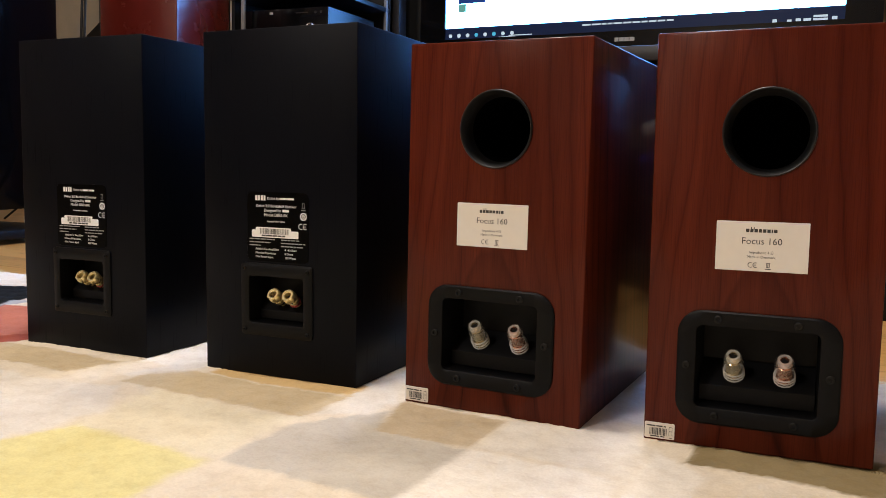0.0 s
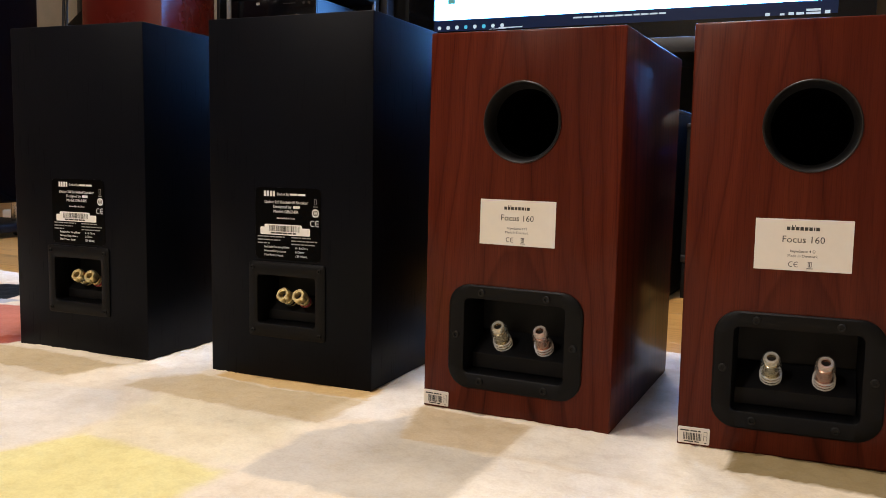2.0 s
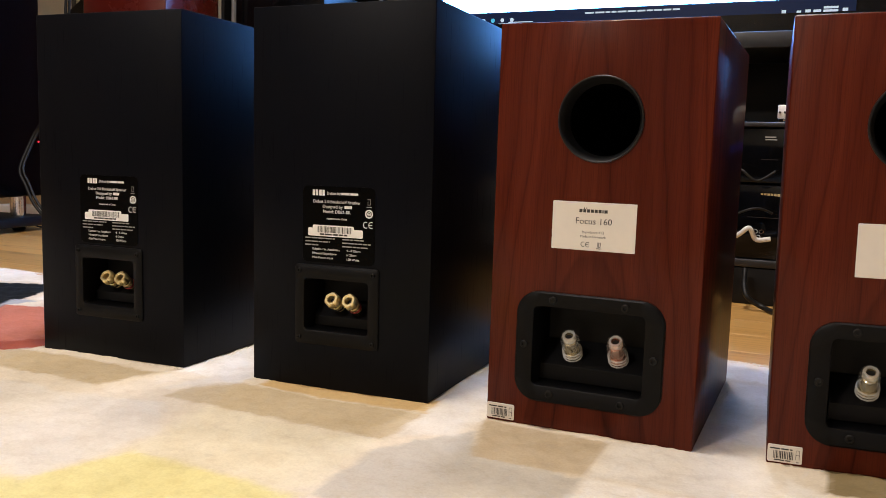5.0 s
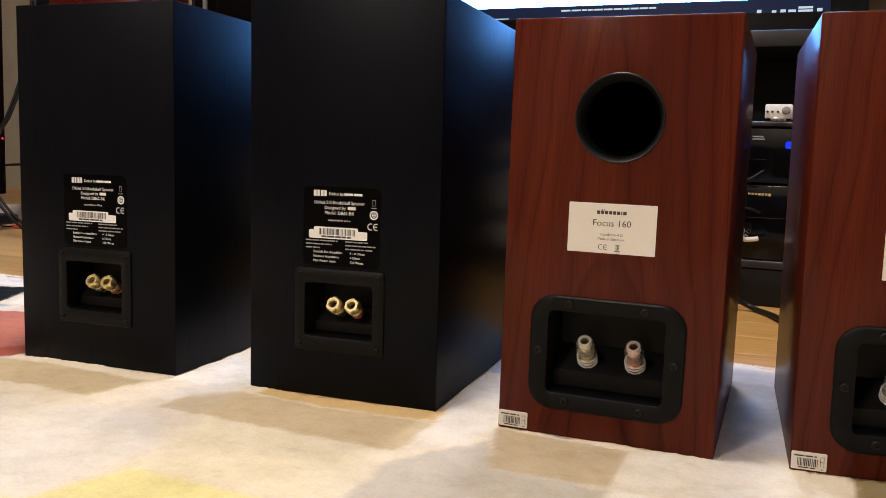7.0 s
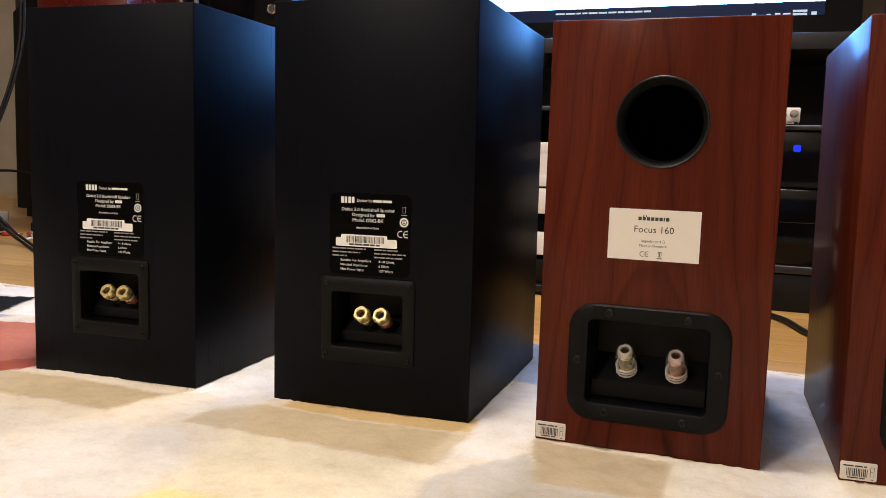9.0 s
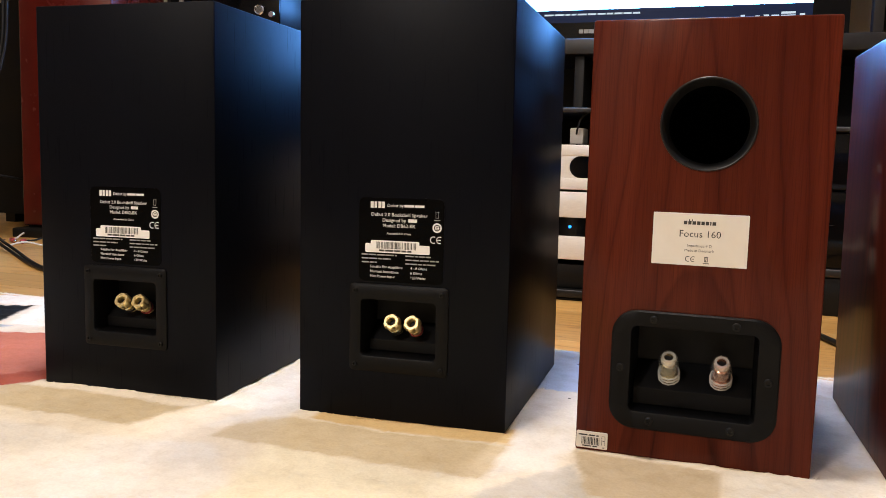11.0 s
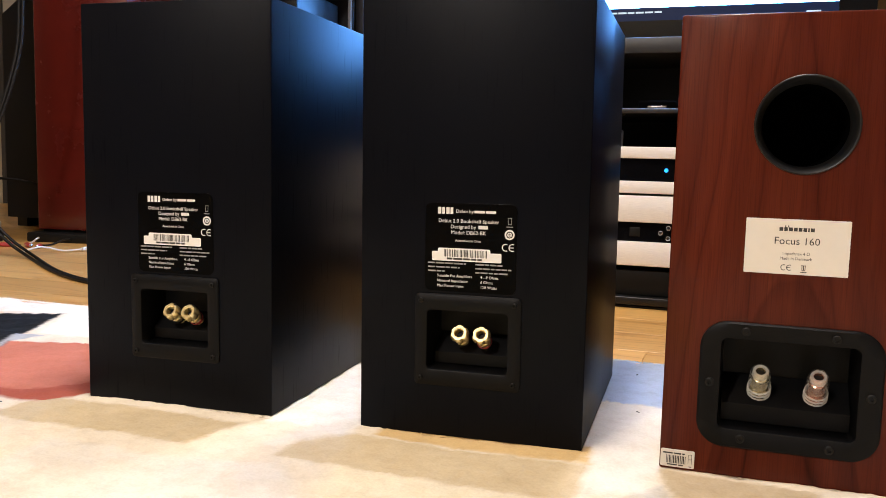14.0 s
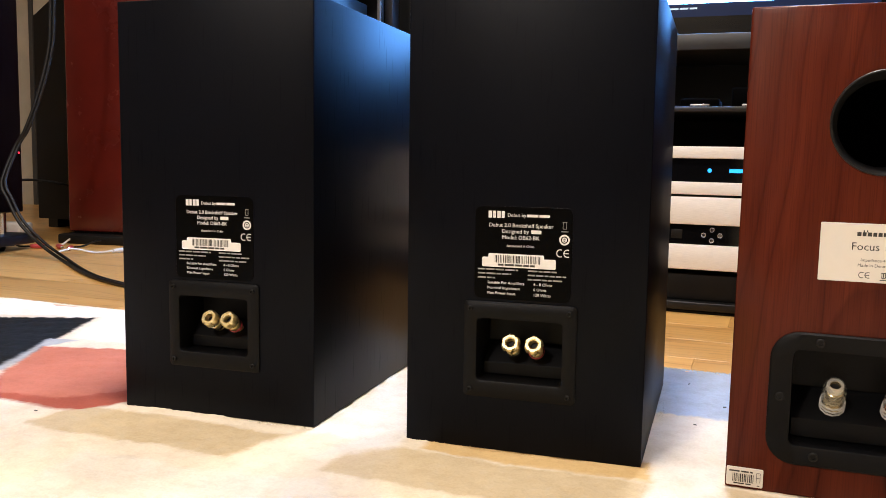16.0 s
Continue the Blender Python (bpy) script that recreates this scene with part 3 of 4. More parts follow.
def black_speaker(m):
    w, d, h = 0.194, 0.262, 0.370
    sp = thing("bookshelf_loudspeaker", m, "black ash vinyl bookshelf loudspeaker seen from behind on the rug", "loudspeaker", "black loudspeakers")
    outer, inner = rounded(0.0500, 0.1415, 0.0440, 0.1226, 0.0035, 6), rounded(0.0612, 0.1300, 0.0582, 0.1084, 0.0035, 6)
    hole = rounded(0.0530, 0.1385, 0.0470, 0.1196, 0.003, 6)
    part("cabinet", cabinet(w, d, h, [hole], 0.0010), BLACK_VINYL, sp)
    plate = part("terminal_plate", cup(outer, inner, 0.034, 0.0026, 7), BLACK_PLASTIC, sp, "square black moulded terminal plate")
    part("post_ledge", ledge(0.0628, 0.1284, 0.0846, 0.0706, 0.0600, 0.0325, 0.0150), BLACK_PLASTIC, plate)
    screw = None
    for x, z in ((0.0556, 0.1166), (0.1358, 0.1166), (0.0556, 0.0502), (0.1358, 0.0502)):
        at = pose(x, -0.0026, z) @ FACING
        if screw is None:
            screw = part("screw", screw_bm(0.0022), DEEP_BLACK, plate, "", at)
        else:
            ob = new("screw", screw.data)
            ob.parent, ob.matrix_basis = plate, at
    for x, tint in ((0.0872, DEEP_BLACK), (0.1062, PINK_PLUG)):
        at = pose(x, 0.0220, 0.0782, 58, 0, 0)
        post = part("binding_post", lathe([(0.0046, -0.004), (0.0046, 0.006), (0.0060, 0.007), (0.0060, 0.0095), (0.0050, 0.0100)], Matrix(), 20), GOLD, sp, "gold plated binding post", at)
        part("fluted_nut", fluted_nut(), GOLD, post)
        # black disc closes the hole and paints its inner shade
        part("bore", lathe([(0.0033, 0.0150), (0, 0.0150)], Matrix(), 20), DEEP_BLACK, post, "flat black disc for the shade in the post's bore")
        part("ring", lathe([(0.0062, 0.0030), (0.0066, 0.0034), (0.0066, 0.0052), (0.0062, 0.0056)], Matrix(), 20), tint, post, "coloured ring under the nut")
    tag = part("rating_label", tablet(0.0545, 0.1330, 0.1250, 0.1992, 0.0055, 0, 0.0004), LABEL_BLACK, sp, "glossy black rating label with white print", pose(0.003, 0, 0))
    y = -0.00045
    # maker's mark as plain strokes
    mark = [(0.0655 + 0.0036 * k, 0.0655 + 0.0036 * k + (0.0024 if k % 2 else 0.0028), 0.1900, 0.1956) for k in range(4)]
    bars(mark, y, WHITE_PRINT, tag, "maker_mark")
    writing("Debut by", 0.0040, 0.0810, 0.1912, y, WHITE_PRINT, tag, "LEFT")
    bars([(0.0968, 0.1058, 0.1913, 0.1934), (0.1066, 0.1150, 0.1913, 0.1934)], y, WHITE_PRINT, tag)
    writing("Debut 2.0 Bookshelf Speaker", 0.0044, 0.0920, 0.1830, y, WHITE_PRINT, tag)
    writing("Designed by", 0.0044, 0.0875, 0.1782, y, WHITE_PRINT, tag)
    bars([(0.1005, 0.1085, 0.1783, 0.1811)], y, WHITE_PRINT, tag)
    writing("Model: DB62-BK", 0.0044, 0.0920, 0.1734, y, WHITE_PRINT, tag)
    writing("Assembled in China", 0.0028, 0.0920, 0.1672, y, WHITE_PRINT, tag)
    r = random.Random(5)
    writing("Suitable For Amplifiers", 0.0033, 0.0655, 0.1372, y, WHITE_PRINT, tag, "LEFT")
    writing("Nominal Impedance", 0.0033, 0.0655, 0.1330, y, WHITE_PRINT, tag, "LEFT")
    writing("Max Power Input", 0.0033, 0.0655, 0.1288, y, WHITE_PRINT, tag, "LEFT")
    writing("4 - 8 Ohms", 0.0033, 0.1030, 0.1372, y, WHITE_PRINT, tag, "LEFT")
    writing("6 Ohms", 0.0033, 0.1030, 0.1330, y, WHITE_PRINT, tag, "LEFT")
    writing("120 Watts", 0.0033, 0.1030, 0.1288, y, WHITE_PRINT, tag, "LEFT")
    small = []
    for k, (xa, xb, xc, xd) in enumerate(((0.0575, 0.0905, 0.0985, 0.1215), (0.0575, 0.0850, 0.0985, 0.1290), (0.0575, 0.0720, 0.0985, 0.1265))):
        z = 0.1482 - 0.0034 * k
        small += word_bars(xa, xb, z, 0.0012, r) + word_bars(xc, xd, z, 0.0012, r)
    bars(small, y, DIM_PRINT, tag)
    conformity_mark(0.1238, 0.1640, 0.0032, y, WHITE_PRINT, tag)
    bm = add_lathe(bmesh.new(), [(0.0042, 0), (0.0042, 0.0001), (0.0028, 0.0001), (0.0028, 0)], pose(0.1268, y + 0.0001, 0.1745) @ FACING, 28)
    add_box(bm, 0.1250, 0.1286, y - 0.0001, y, 0.1741, 0.1749)
    add_lathe(bm, [(0.0020, 0), (0.0020, 0.0001), (0.0012, 0.0001), (0.0012, 0)], pose(0.1268, y + 0.0001, 0.1745) @ FACING, 20)
    part("test_sign", bm, WHITE_PRINT, tag)
    bars([(0.1240, 0.1296, 0.1806, 0.1813), (0.1250, 0.1286, 0.1880, 0.1884), (0.1254, 0.1257, 0.1830, 0.1880), (0.1279, 0.1282, 0.1830, 0.1880), (0.1256, 0.1280, 0.1828, 0.1832)], y, DIM_PRINT, tag, "bin_sign")
    code = part("barcode_sticker", tablet(0.0608, 0.1205, 0.1508, 0.1586, 0.0012, -0.0004, 0.0003), WHITE_PAPER, tag, "white barcode sticker with a raised middle")
    code2 = part("barcode_sticker", tablet(0.0660, 0.1110, 0.1560, 0.1616, 0.0012, -0.0004, 0.00028), WHITE_PAPER, tag)
    spans, x = [], 0.0715
    while x < 0.1075:
        wide = r.uniform(0.0003, 0.0010)
        spans.append((x, x + wide, 0.1544, 0.1604))
        x += wide + r.uniform(0.0003, 0.0009)
    spans += word_bars(0.0740, 0.1040, 0.1520, 0.0016, r)
    bars(spans, -0.00075, DARK_PRINT, tag, "barcode")
    return sp


cherry_speaker(pose(-0.4296, 0.7766, 0, 0, 0, 0.8))
cherry_speaker(pose(-0.1950, 0.7875, 0, 0, -0.6, 4.0), 0.006, 0.003, 0.0032)
black = black_speaker(pose(-0.6855, 0.7735, 0, 0, -0.45, 3.0))
copy_thing(black, pose(-0.9628, 0.7515, 0, 0, -0.3, 3.8))


# ---------------------------------------------------------------- television and its wall unit
def television():
    y = 2.75
    tv = thing("television", pose(-0.80, y, 0), "large black flat television showing a white desktop page", "television")
    x0, x1, z0, z1 = -0.637, 0.639, 0.664, 1.385
    bm = box(-0.735, 0.735, 0.012, 0.09, 0.612, 1.45, 0.008)
    part("housing", bm, SATIN_BLACK, tv)
    bm = bmesh.new()
    for a, b, c, d in ((-0.735, 0.735, 0.612, z0), (-0.735, 0.735, z1, 1.45), (-0.735, x0, z0, z1), (x1, 0.735, z0, z1)):
        add_box(bm, a, b, -0.006, 0.014, c, d)
    part("bezel", bm, GLOSS_BLACK, tv)
    part("page", box(x0, x1, 0.002, 0.010, 0.703, z1), SCREEN_WHITE, tv, "glowing white page")
    bar = part("task_bar", box(x0, x1, 0.001, 0.010, z0, 0.703), SCREEN_BAR, tv, "dark blue task bar")
    for k in range(8):
        cx = -0.617 + 0.0335 * k
        bm = add_lathe(bmesh.new(), [(0.007, 0), (0.007, 0.001), (0, 0.001)], pose(cx, 0.001, 0.677) @ FACING, 6 + 2 * (k % 3))
        part("icon", bm, SCREEN_CYAN if k in (3, 5) else SCREEN_TEXT, bar)
    bars([(-0.395, -0.395 + 0.085, 0.668, 0.671), (-0.430, -0.370, 0.6655, 0.667)], 0.001, SCREEN_TEXT, bar)
    r = random.Random(2)
    line, x = [], -0.136
    while x < 0.156:
        wide = r.uniform(0.014, 0.03)
        line.append((x, min(x + wide, 0.158), 0.687, 0.692))
        x += wide + 0.004
    bars(line, 0.001, SCREEN_TEXT, bar, "caption_print")
    for x, w, h in ((0.452, 0.012, 0.012), (0.492, 0.012, 0.006), (0.516, 0.014, 0.010), (0.540, 0.020, 0.008), (0.575, 0.038, 0.006), (0.612, 0.014, 0.012)):
        part("icon", box(x - w / 2, x + w / 2, -0.0005, 0.001, 0.668 - h / 2, 0.668 + h / 2), SCREEN_TEXT, bar)
    part("icon", box(0.556, 0.594, -0.0005, 0.001, 0.656 + 0.018, 0.656 + 0.024), SCREEN_TEXT, bar)
    pic = part("picture", box(-0.587, -0.485, 0.0005, 0.003, 0.786, 0.99), SCREEN_DARK, tv, "dark blue picture on the page")
    part("picture_foot", box(-0.587, -0.560, 0.0005, 0.003, 0.757, 0.784), SCREEN_GREEN, tv)
    mark = [(-0.024, -0.011), (-0.009, 0.006), (0.008, 0.022), (0.024, 0.040)]
    bars([(a, b, 0.631, 0.643) for a, b in mark], -0.006, DIM_PRINT, tv, "maker_mark")
    part("foot", box(-0.25, 0.25, 0.0, 0.14, 0.604, 0.613, 0.002), SATIN_BLACK, tv)
    return tv


television()


def wall_unit():
    u = thing("television_unit", pose(-0.80, 2.68, FLOOR_Z), "dark grey television unit with open black bays", "cabinet")
    part("top_board", box(-0.80, 0.86, -0.02, 0.42, 0.573, 0.619, 0.003), DARK_GREY, u, "dark grey top board")
    part("back_panel", box(-0.76, 0.82, 0.38, 0.40, 0.0, 0.573), DEEP_BLACK, u)
    part("plinth", box(-0.78, 0.84, 0.0, 0.38, 0.0, 0.06, 0.002), DEEP_BLACK, u)
    for x in (-0.80, -0.02, 0.82):
        part("side_panel", box(x, x + 0.03, 0.0, 0.40, 0.0, 0.572, 0.002), DEEP_BLACK, u)
    part("shelf", box(-0.77, 0.82, 0.03, 0.38, 0.30, 0.32, 0.002), DEEP_BLACK, u)
    for x in (-0.80, 0.80):
        part("upright", box(x - 0.014, x + 0.014, 0.0, 0.05, 0.620, 1.72, 0.002), DARK_GREY, u, "grey metal upright beside the screen")
    part("left_panel", box(-1.16, -0.745, 0.14, 0.16, 0.0, 1.72, 0.002), DEEP_BLACK, u, "tall matt black panel")
    part("right_panel", box(0.83, 1.25, 0.12, 0.14, 0.620, 1.72, 0.002), SATIN_BLACK, u)
    return u


wall_unit()


# ---------------------------------------------------------------- low racks with hi-fi units
def rack(m, x0, x1, top, lip, label):
    r = thing("hifi_rack", m, label, "hi-fi rack")
    part("top_shelf", box(x0, x1, 0.0, 0.38, top - 0.008, top, 0.0015), DARK_GREY, r, "thin dark grey glass shelf")
    part("base_board", box(x0, x1, 0.0, 0.38, lip - 0.014, lip, 0.002), SATIN_BLACK if lip < 0.05 else DARK_GREY, r)
    part("base_front", box(x0 + 0.002, x1 - 0.002, 0.006, 0.36, 0.0, lip - 0.015, 0.002), DEEP_BLACK, r)
    for x in (x0, x1 - 0.012):
        part("side_panel", box(x, x + 0.012, 0.004, 0.36, lip, top - 0.008), DEEP_BLACK, r)
    part("back_panel", box(x0 + 0.012, x1 - 0.012, 0.345, 0.355, lip, top - 0.008), DEEP_BLACK, r)
    return r


def silver_unit(m, w, h, low, high, kind, label):
    u = thing("hifi_unit", m, label, "hi-fi unit", "silver hi-fi units")
    part("case", box(0.004, w - 0.004, 0.006, 0.30, 0.004, h - 0.002, 0.002), SATIN_BLACK, u)
    part("lower_front", box(0, w, -0.010, 0.006, 0, low, 0.0015), SILVER, u, "pale silver front bar")
    part("upper_front", box(0, w, -0.010, 0.006, high, h, 0.0015), SILVER, u, "pale silver front bar")
    strip = part("display_strip", box(0.001, w - 0.001, -0.004, 0.006, low + 0.0005, high - 0.0005), GLOSS_BLACK, u, "glossy black strip between the bars")
    if kind == "display":
        bm, mid, r = bmesh.new(), (low + high) / 2, (high - low) / 2
        arc = [(0.235 + r - r * math.cos(a), mid + r * math.sin(a)) for a in (radians(90 - 15 * k) for k in range(13))]
        loop = [(0.0, low), (0.0, high)] + arc
        skin(bm, [[(x, 0.004, z) for x, z in loop], [(x, -0.0095, z) for x, z in loop]], True, False)
        part("left_front", bm, SILVER, u, "pale silver front with a rounded cut-out")
    mid = (low + high) / 2
    if kind == "display":
        part("lamp", lathe([(0.0035, 0), (0.003, 0.002), (0, 0.0025)], pose(w - 0.093, -0.004, mid) @ FACING, 14), LED_CYAN, strip, "lit blue lamp")
        part("readout", box(w - 0.062, w - 0.030, -0.005, -0.004, mid - 0.003, mid + 0.003), LED_CYAN, strip, "lit blue readout")
    else:
        for dx, dz in ((-0.013, 0.0), (0.013, 0.0), (0.0, 0.009), (0.0, -0.009)):
            part("button", lathe([(0.004, 0), (0.004, 0.004), (0.003, 0.005), (0, 0.005)], pose(w - 0.084 + dx, -0.004, mid + dz) @ FACING, 14), CHROME, strip, "small chrome button")
        part("lamp", lathe([(0.003, 0), (0.0026, 0.002), (0, 0.0025)], pose(0.240, -0.004, mid) @ FACING, 14), LED_CYAN, strip, "lit blue lamp")
        part("socket", box(w - 0.150, w - 0.132, -0.0055, -0.004, mid - 0.008, mid + 0.008, 0.0006), DEEP_BLACK, strip)
    for x in (0.04, w - 0.04):
        part("foot", lathe([(0.016, 0.002), (0.016, -0.006), (0.014, -0.008), (0, -0.008)], pose(x, 0.05, 0), 16), RUBBER, u)
    return u


rack(pose(0, 1.60, FLOOR_Z), -0.98, -0.375, 0.346, 0.020, "low black hi-fi rack holding two silver units")
silver_unit(pose(-0.844, 1.612, 0.060), 0.43, 0.122, 0.042, 0.076, "buttons", "pale silver amplifier with a black strip of chrome buttons")
silver_unit(pose(-0.844, 1.612, 0.186), 0.43, 0.080, 0.021, 0.060, "display", "pale silver player with a black strip and blue display")
stand = thing("support_box", pose(-0.844, 1.62, 0.005), "black box under the silver amplifier", "box")
part("case", box(0, 0.43, 0, 0.3, 0, 0.046, 0.003), DEEP_BLACK, stand)

adapter = thing("adapter_box", pose(-0.604, 1.632, 0.266), "small white adapter box on the silver player", "adapter")
part("case", box(-0.012, 0.012, 0, 0.05, 0.002, 0.031, 0.002), WHITE_PAPER, adapter)
part("foot", box(-0.009, 0.009, 0.005, 0.045, 0.0, 0.0022), RUBBER, adapter)
part("lead", tube([(0.0, 0.0, 0.020), (0.004, -0.012, 0.030), (0.010, -0.010, 0.048), (0.022, 0.004, 0.060)], 0.0018), RUBBER, adapter)

for x, label in ((-0.535, "small dark media box with a bright silver edge"), (-0.452, "small dark media box with a bright silver edge")):
    b = thing("media_box", pose(x, 1.64, 0.331), label, "media box", "small boxes on the rack")
    part("case", box(-0.028, 0.035, 0, 0.09, 0.0, 0.016 if x < -0.5 else 0.034, 0.003), MATT_BLACK, b)
    part("edge", box(-0.012, 0.020, -0.003, 0.0, 0.003, 0.007, 0.0008), CHROME, b, "bright silver front edge")

rack(pose(0, 1.66, FLOOR_Z), -0.36, 0.26, 0.321, 0.081, "low black hi-fi rack holding black units")


def black_unit(m, w, h, label, kind):
    u = thing("hifi_unit", m, label, "hi-fi unit", "black hi-fi units")
    part("case", box(0.004, w - 0.004, 0.008, 0.29, 0, h, 0.002), SATIN_BLACK, u)
    front = part("front_panel", box(0, w, -0.004, 0.008, 0.001, h - 0.001, 0.002), GLOSS_BLACK, u)
    if kind == "media":
        part("lamp", tablet(0.094, 0.106, h - 0.036, h - 0.024, 0.003, -0.004, 0.001), LED_BLUE, front, "lit square blue button")
        bars([(0.040, 0.058, h - 0.018, h - 0.0155), (0.040, 0.060, h - 0.022, h - 0.0200)], -0.0042, DIM_PRINT, front)
        part("seam", box(0.036, 0.064, -0.0046, -0.004, h - 0.056, h - 0.055), DARK_GREY, front)
    else:
        bars([(0.040 + 0.0055 * k, 0.0440 + 0.0055 * k, h - 0.018 - 0.0003 * k, h - 0.0150) for k in range(7)], -0.0042, GOLD, front, "maker_mark")
        part("seam", box(0.02, 0.16, -0.0046, -0.004, 0.074, 0.075), DARK_GREY, front)
        for x, z in ((0.036, 0.050), (0.046, 0.050), (0.041, 0.040)):
            part("socket", lathe([(0.0042, 0), (0.0042, 0.003), (0.0026, 0.003), (0.0022, 0.0), (0, 0.0)], pose(x, -0.004, z) @ FACING, 14), CHROME, front, "small chrome socket")
        part("knob", lathe([(0.022, 0), (0.022, 0.014), (0.020, 0.016), (0, 0.016)], pose(0.34, -0.004, 0.075) @ FACING, 26), SATIN_BLACK, front)
    return u


black_unit(pose(-0.325, 1.668, 0.066), 0.44, 0.132, "black receiver with a gilt mark and front sockets", "receiver")
black_unit(pose(-0.325, 1.672, 0.199), 0.44, 0.098, "black media player with a lit square blue button", "media")

amp = thing("headphone_amplifier", pose(-0.268, 1.67, 0.312), "small white headphone amplifier with a round knob", "amplifier")
part("case", box(0, 0.044, 0, 0.075, 0, 0.024, 0.002), SILVER, amp)
part("knob", lathe([(0.0075, 0), (0.007, 0.008), (0, 0.0085)], pose(0.034, 0, 0.013) @ FACING, 20), CHROME, amp, "round chrome knob")
for x in (0.004, 0.012, 0.021):
    part("switch", lathe([(0.002, 0), (0.002, 0.004), (0, 0.004)], pose(x, 0, 0.011) @ FACING, 10), DARK_PRINT, amp)
for x in (0.006, 0.038):
    part("foot", lathe([(0.004, 0.001), (0.004, -0.006), (0, -0.006)], pose(x, 0.01, 0), 10), RUBBER, amp)
clip = thing("cable_adapter", pose(-0.245, 1.652, 0.3075), "small bright metal adapter on the shelf", "adapter")
part("body", box(-0.012, 0.012, -0.004, 0.004, 0, 0.005, 0.001), CHROME, clip)


def cable(name, points, radius, material, label):
    ob = thing(name, Matrix(), label, "cable")
    part("sheath", tube(points, radius), material, ob)
    return ob


cable("power_cable", [(-0.300, 1.640, 0.050), (-0.292, 1.60, 0.012), (-0.262, 1.60, -0.008), (-0.225, 1.54, -0.009), (-0.195, 1.45, -0.010), (-0.15, 1.36, -0.010), (-0.06, 1.30, -0.010)], 0.0045, RUBBER, "thick braided black cable on the floor")
cable("signal_cable", [(-0.345, 1.645, 0.235), (-0.315, 1.630, 0.222), (-0.290, 1.630, 0.205), (-0.262, 1.64, 0.222)], 0.0022, RUBBER, "thin black cable looping before the rack")
cable("signal_cable", [(-0.345, 1.645, 0.130), (-0.312, 1.625, 0.150), (-0.285, 1.628, 0.158), (-0.262, 1.64, 0.150)], 0.0022, RUBBER, "thin black cable looping before the rack")
cable("signal_cable", [(-0.335, 1.640, 0.098), (-0.312, 1.625, 0.112), (-0.296, 1.622, 0.124), (-0.285, 1.635, 0.104), (-0.262, 1.640, 0.106)], 0.0042, PALE_CABLE, "pale cable with white plugs before the rack")


# ---------------------------------------------------------------- things on the far side, beside the window wall
def red_tower():
    t = thing("floor_standing_loudspeaker", pose(-2.215, 1.93, FLOOR_Z, 0, 0, 11), "tall red lacquered loudspeaker on a black plinth", "loudspeaker")
    part("cabinet", box(0, 0.275, 0, 0.30, 0.032, 1.08, 0.004), RED_LACQUER, t)
    part("plinth", box(-0.015, 0.290, -0.03, 0.31, 0.0, 0.026, 0.004), DEEP_BLACK, t, "black plinth")
    part("gap", box(0.01, 0.265, 0.01, 0.29, 0.024, 0.034), DEEP_BLACK, t)
    return t


red_tower()


def black_tower():
    """A glossy black tower on metal feet; its long side faces the screen."""
    t = thing("floor_standing_loudspeaker", pose(-2.19, 1.757, FLOOR_Z, 0, 0, 11.5), "tall glossy black loudspeaker on metal feet", "loudspeaker")
    part("cabinet", box(-0.26, 0.0, -0.46, 0.0, 0.095, 1.25, 0.004), PIANO_BLACK, t)
    part("lamp", lathe([(0.0028, 0), (0.002, 0.002), (0, 0.002)], pose(0.0, -0.012, 0.245) @ pose(0, 0, 0, 0, 90, 0), 12), LED_RED, t, "lit red lamp")
    part("base_plate", box(-0.25, 0.02, -0.46, 0.02, 0.014, 0.040, 0.006), DEEP_BLACK, t, "black base plate")
    for x, y in ((-0.03, -0.06), (-0.22, -0.06), (-0.03, -0.40), (-0.22, -0.40)):
        part("column", lathe([(0.02, 0.040), (0.02, 0.096)], pose(x, y, 0), 18), CHROME, t, "short chrome column")
        part("foot", lathe([(0.012, 0.016), (0.018, 0.006), (0.014, 0.0), (0, 0.0)], pose(x, y, 0), 18), SATIN_BLACK, t)
    return t


black_tower()


def sloped_cabinet():
    t = thing("sloped_cabinet", pose(-2.665, 2.25, FLOOR_Z), "matt black cabinet with a slanting top", "cabinet")
    bm = bmesh.new()
    prof = [(0.0, 0.03), (0.42, 0.03), (0.42, 0.98), (0.10, 0.748), (0.0, 0.684)]
    skin(bm, [[(x, 0.0, z) for x, z in prof], [(x, 0.3, z) for x, z in prof]], True, True)
    part("case", smooth(bm, 20), DEEP_BLACK, t)
    for x in (0.04, 0.38):
        part("foot", box(x - 0.02, x + 0.02, 0.02, 0.28, 0, 0.03), RUBBER, t)
    return t


sloped_cabinet()


def tall_rack():
    t = thing("equipment_rack", pose(-1.98, 2.27, FLOOR_Z, 0, 0, 4), "tall black equipment rack with open shelves", "rack")
    for z in (0.03, 0.30, 0.60, 0.765, 1.05):
        part("shelf", box(0, 0.40, -0.02, 0.36, z, z + 0.016, 0.002), SATIN_BLACK, t)
    for x, y in ((0.056, -0.034), (0.39, 0.325)):
        part("post", box(x, x + 0.010, y, y + 0.012, 0, 1.10, 0.001), GREY_METAL, t, "thin grey metal post")
    part("back_panel", box(0, 0.40, 0.345, 0.36, 0.0, 1.10, 0.002), DEEP_BLACK, t)
    part("side_panel", box(0, 0.012, -0.01, 0.345, 0.0, 1.10, 0.002), DEEP_BLACK, t)
    return t


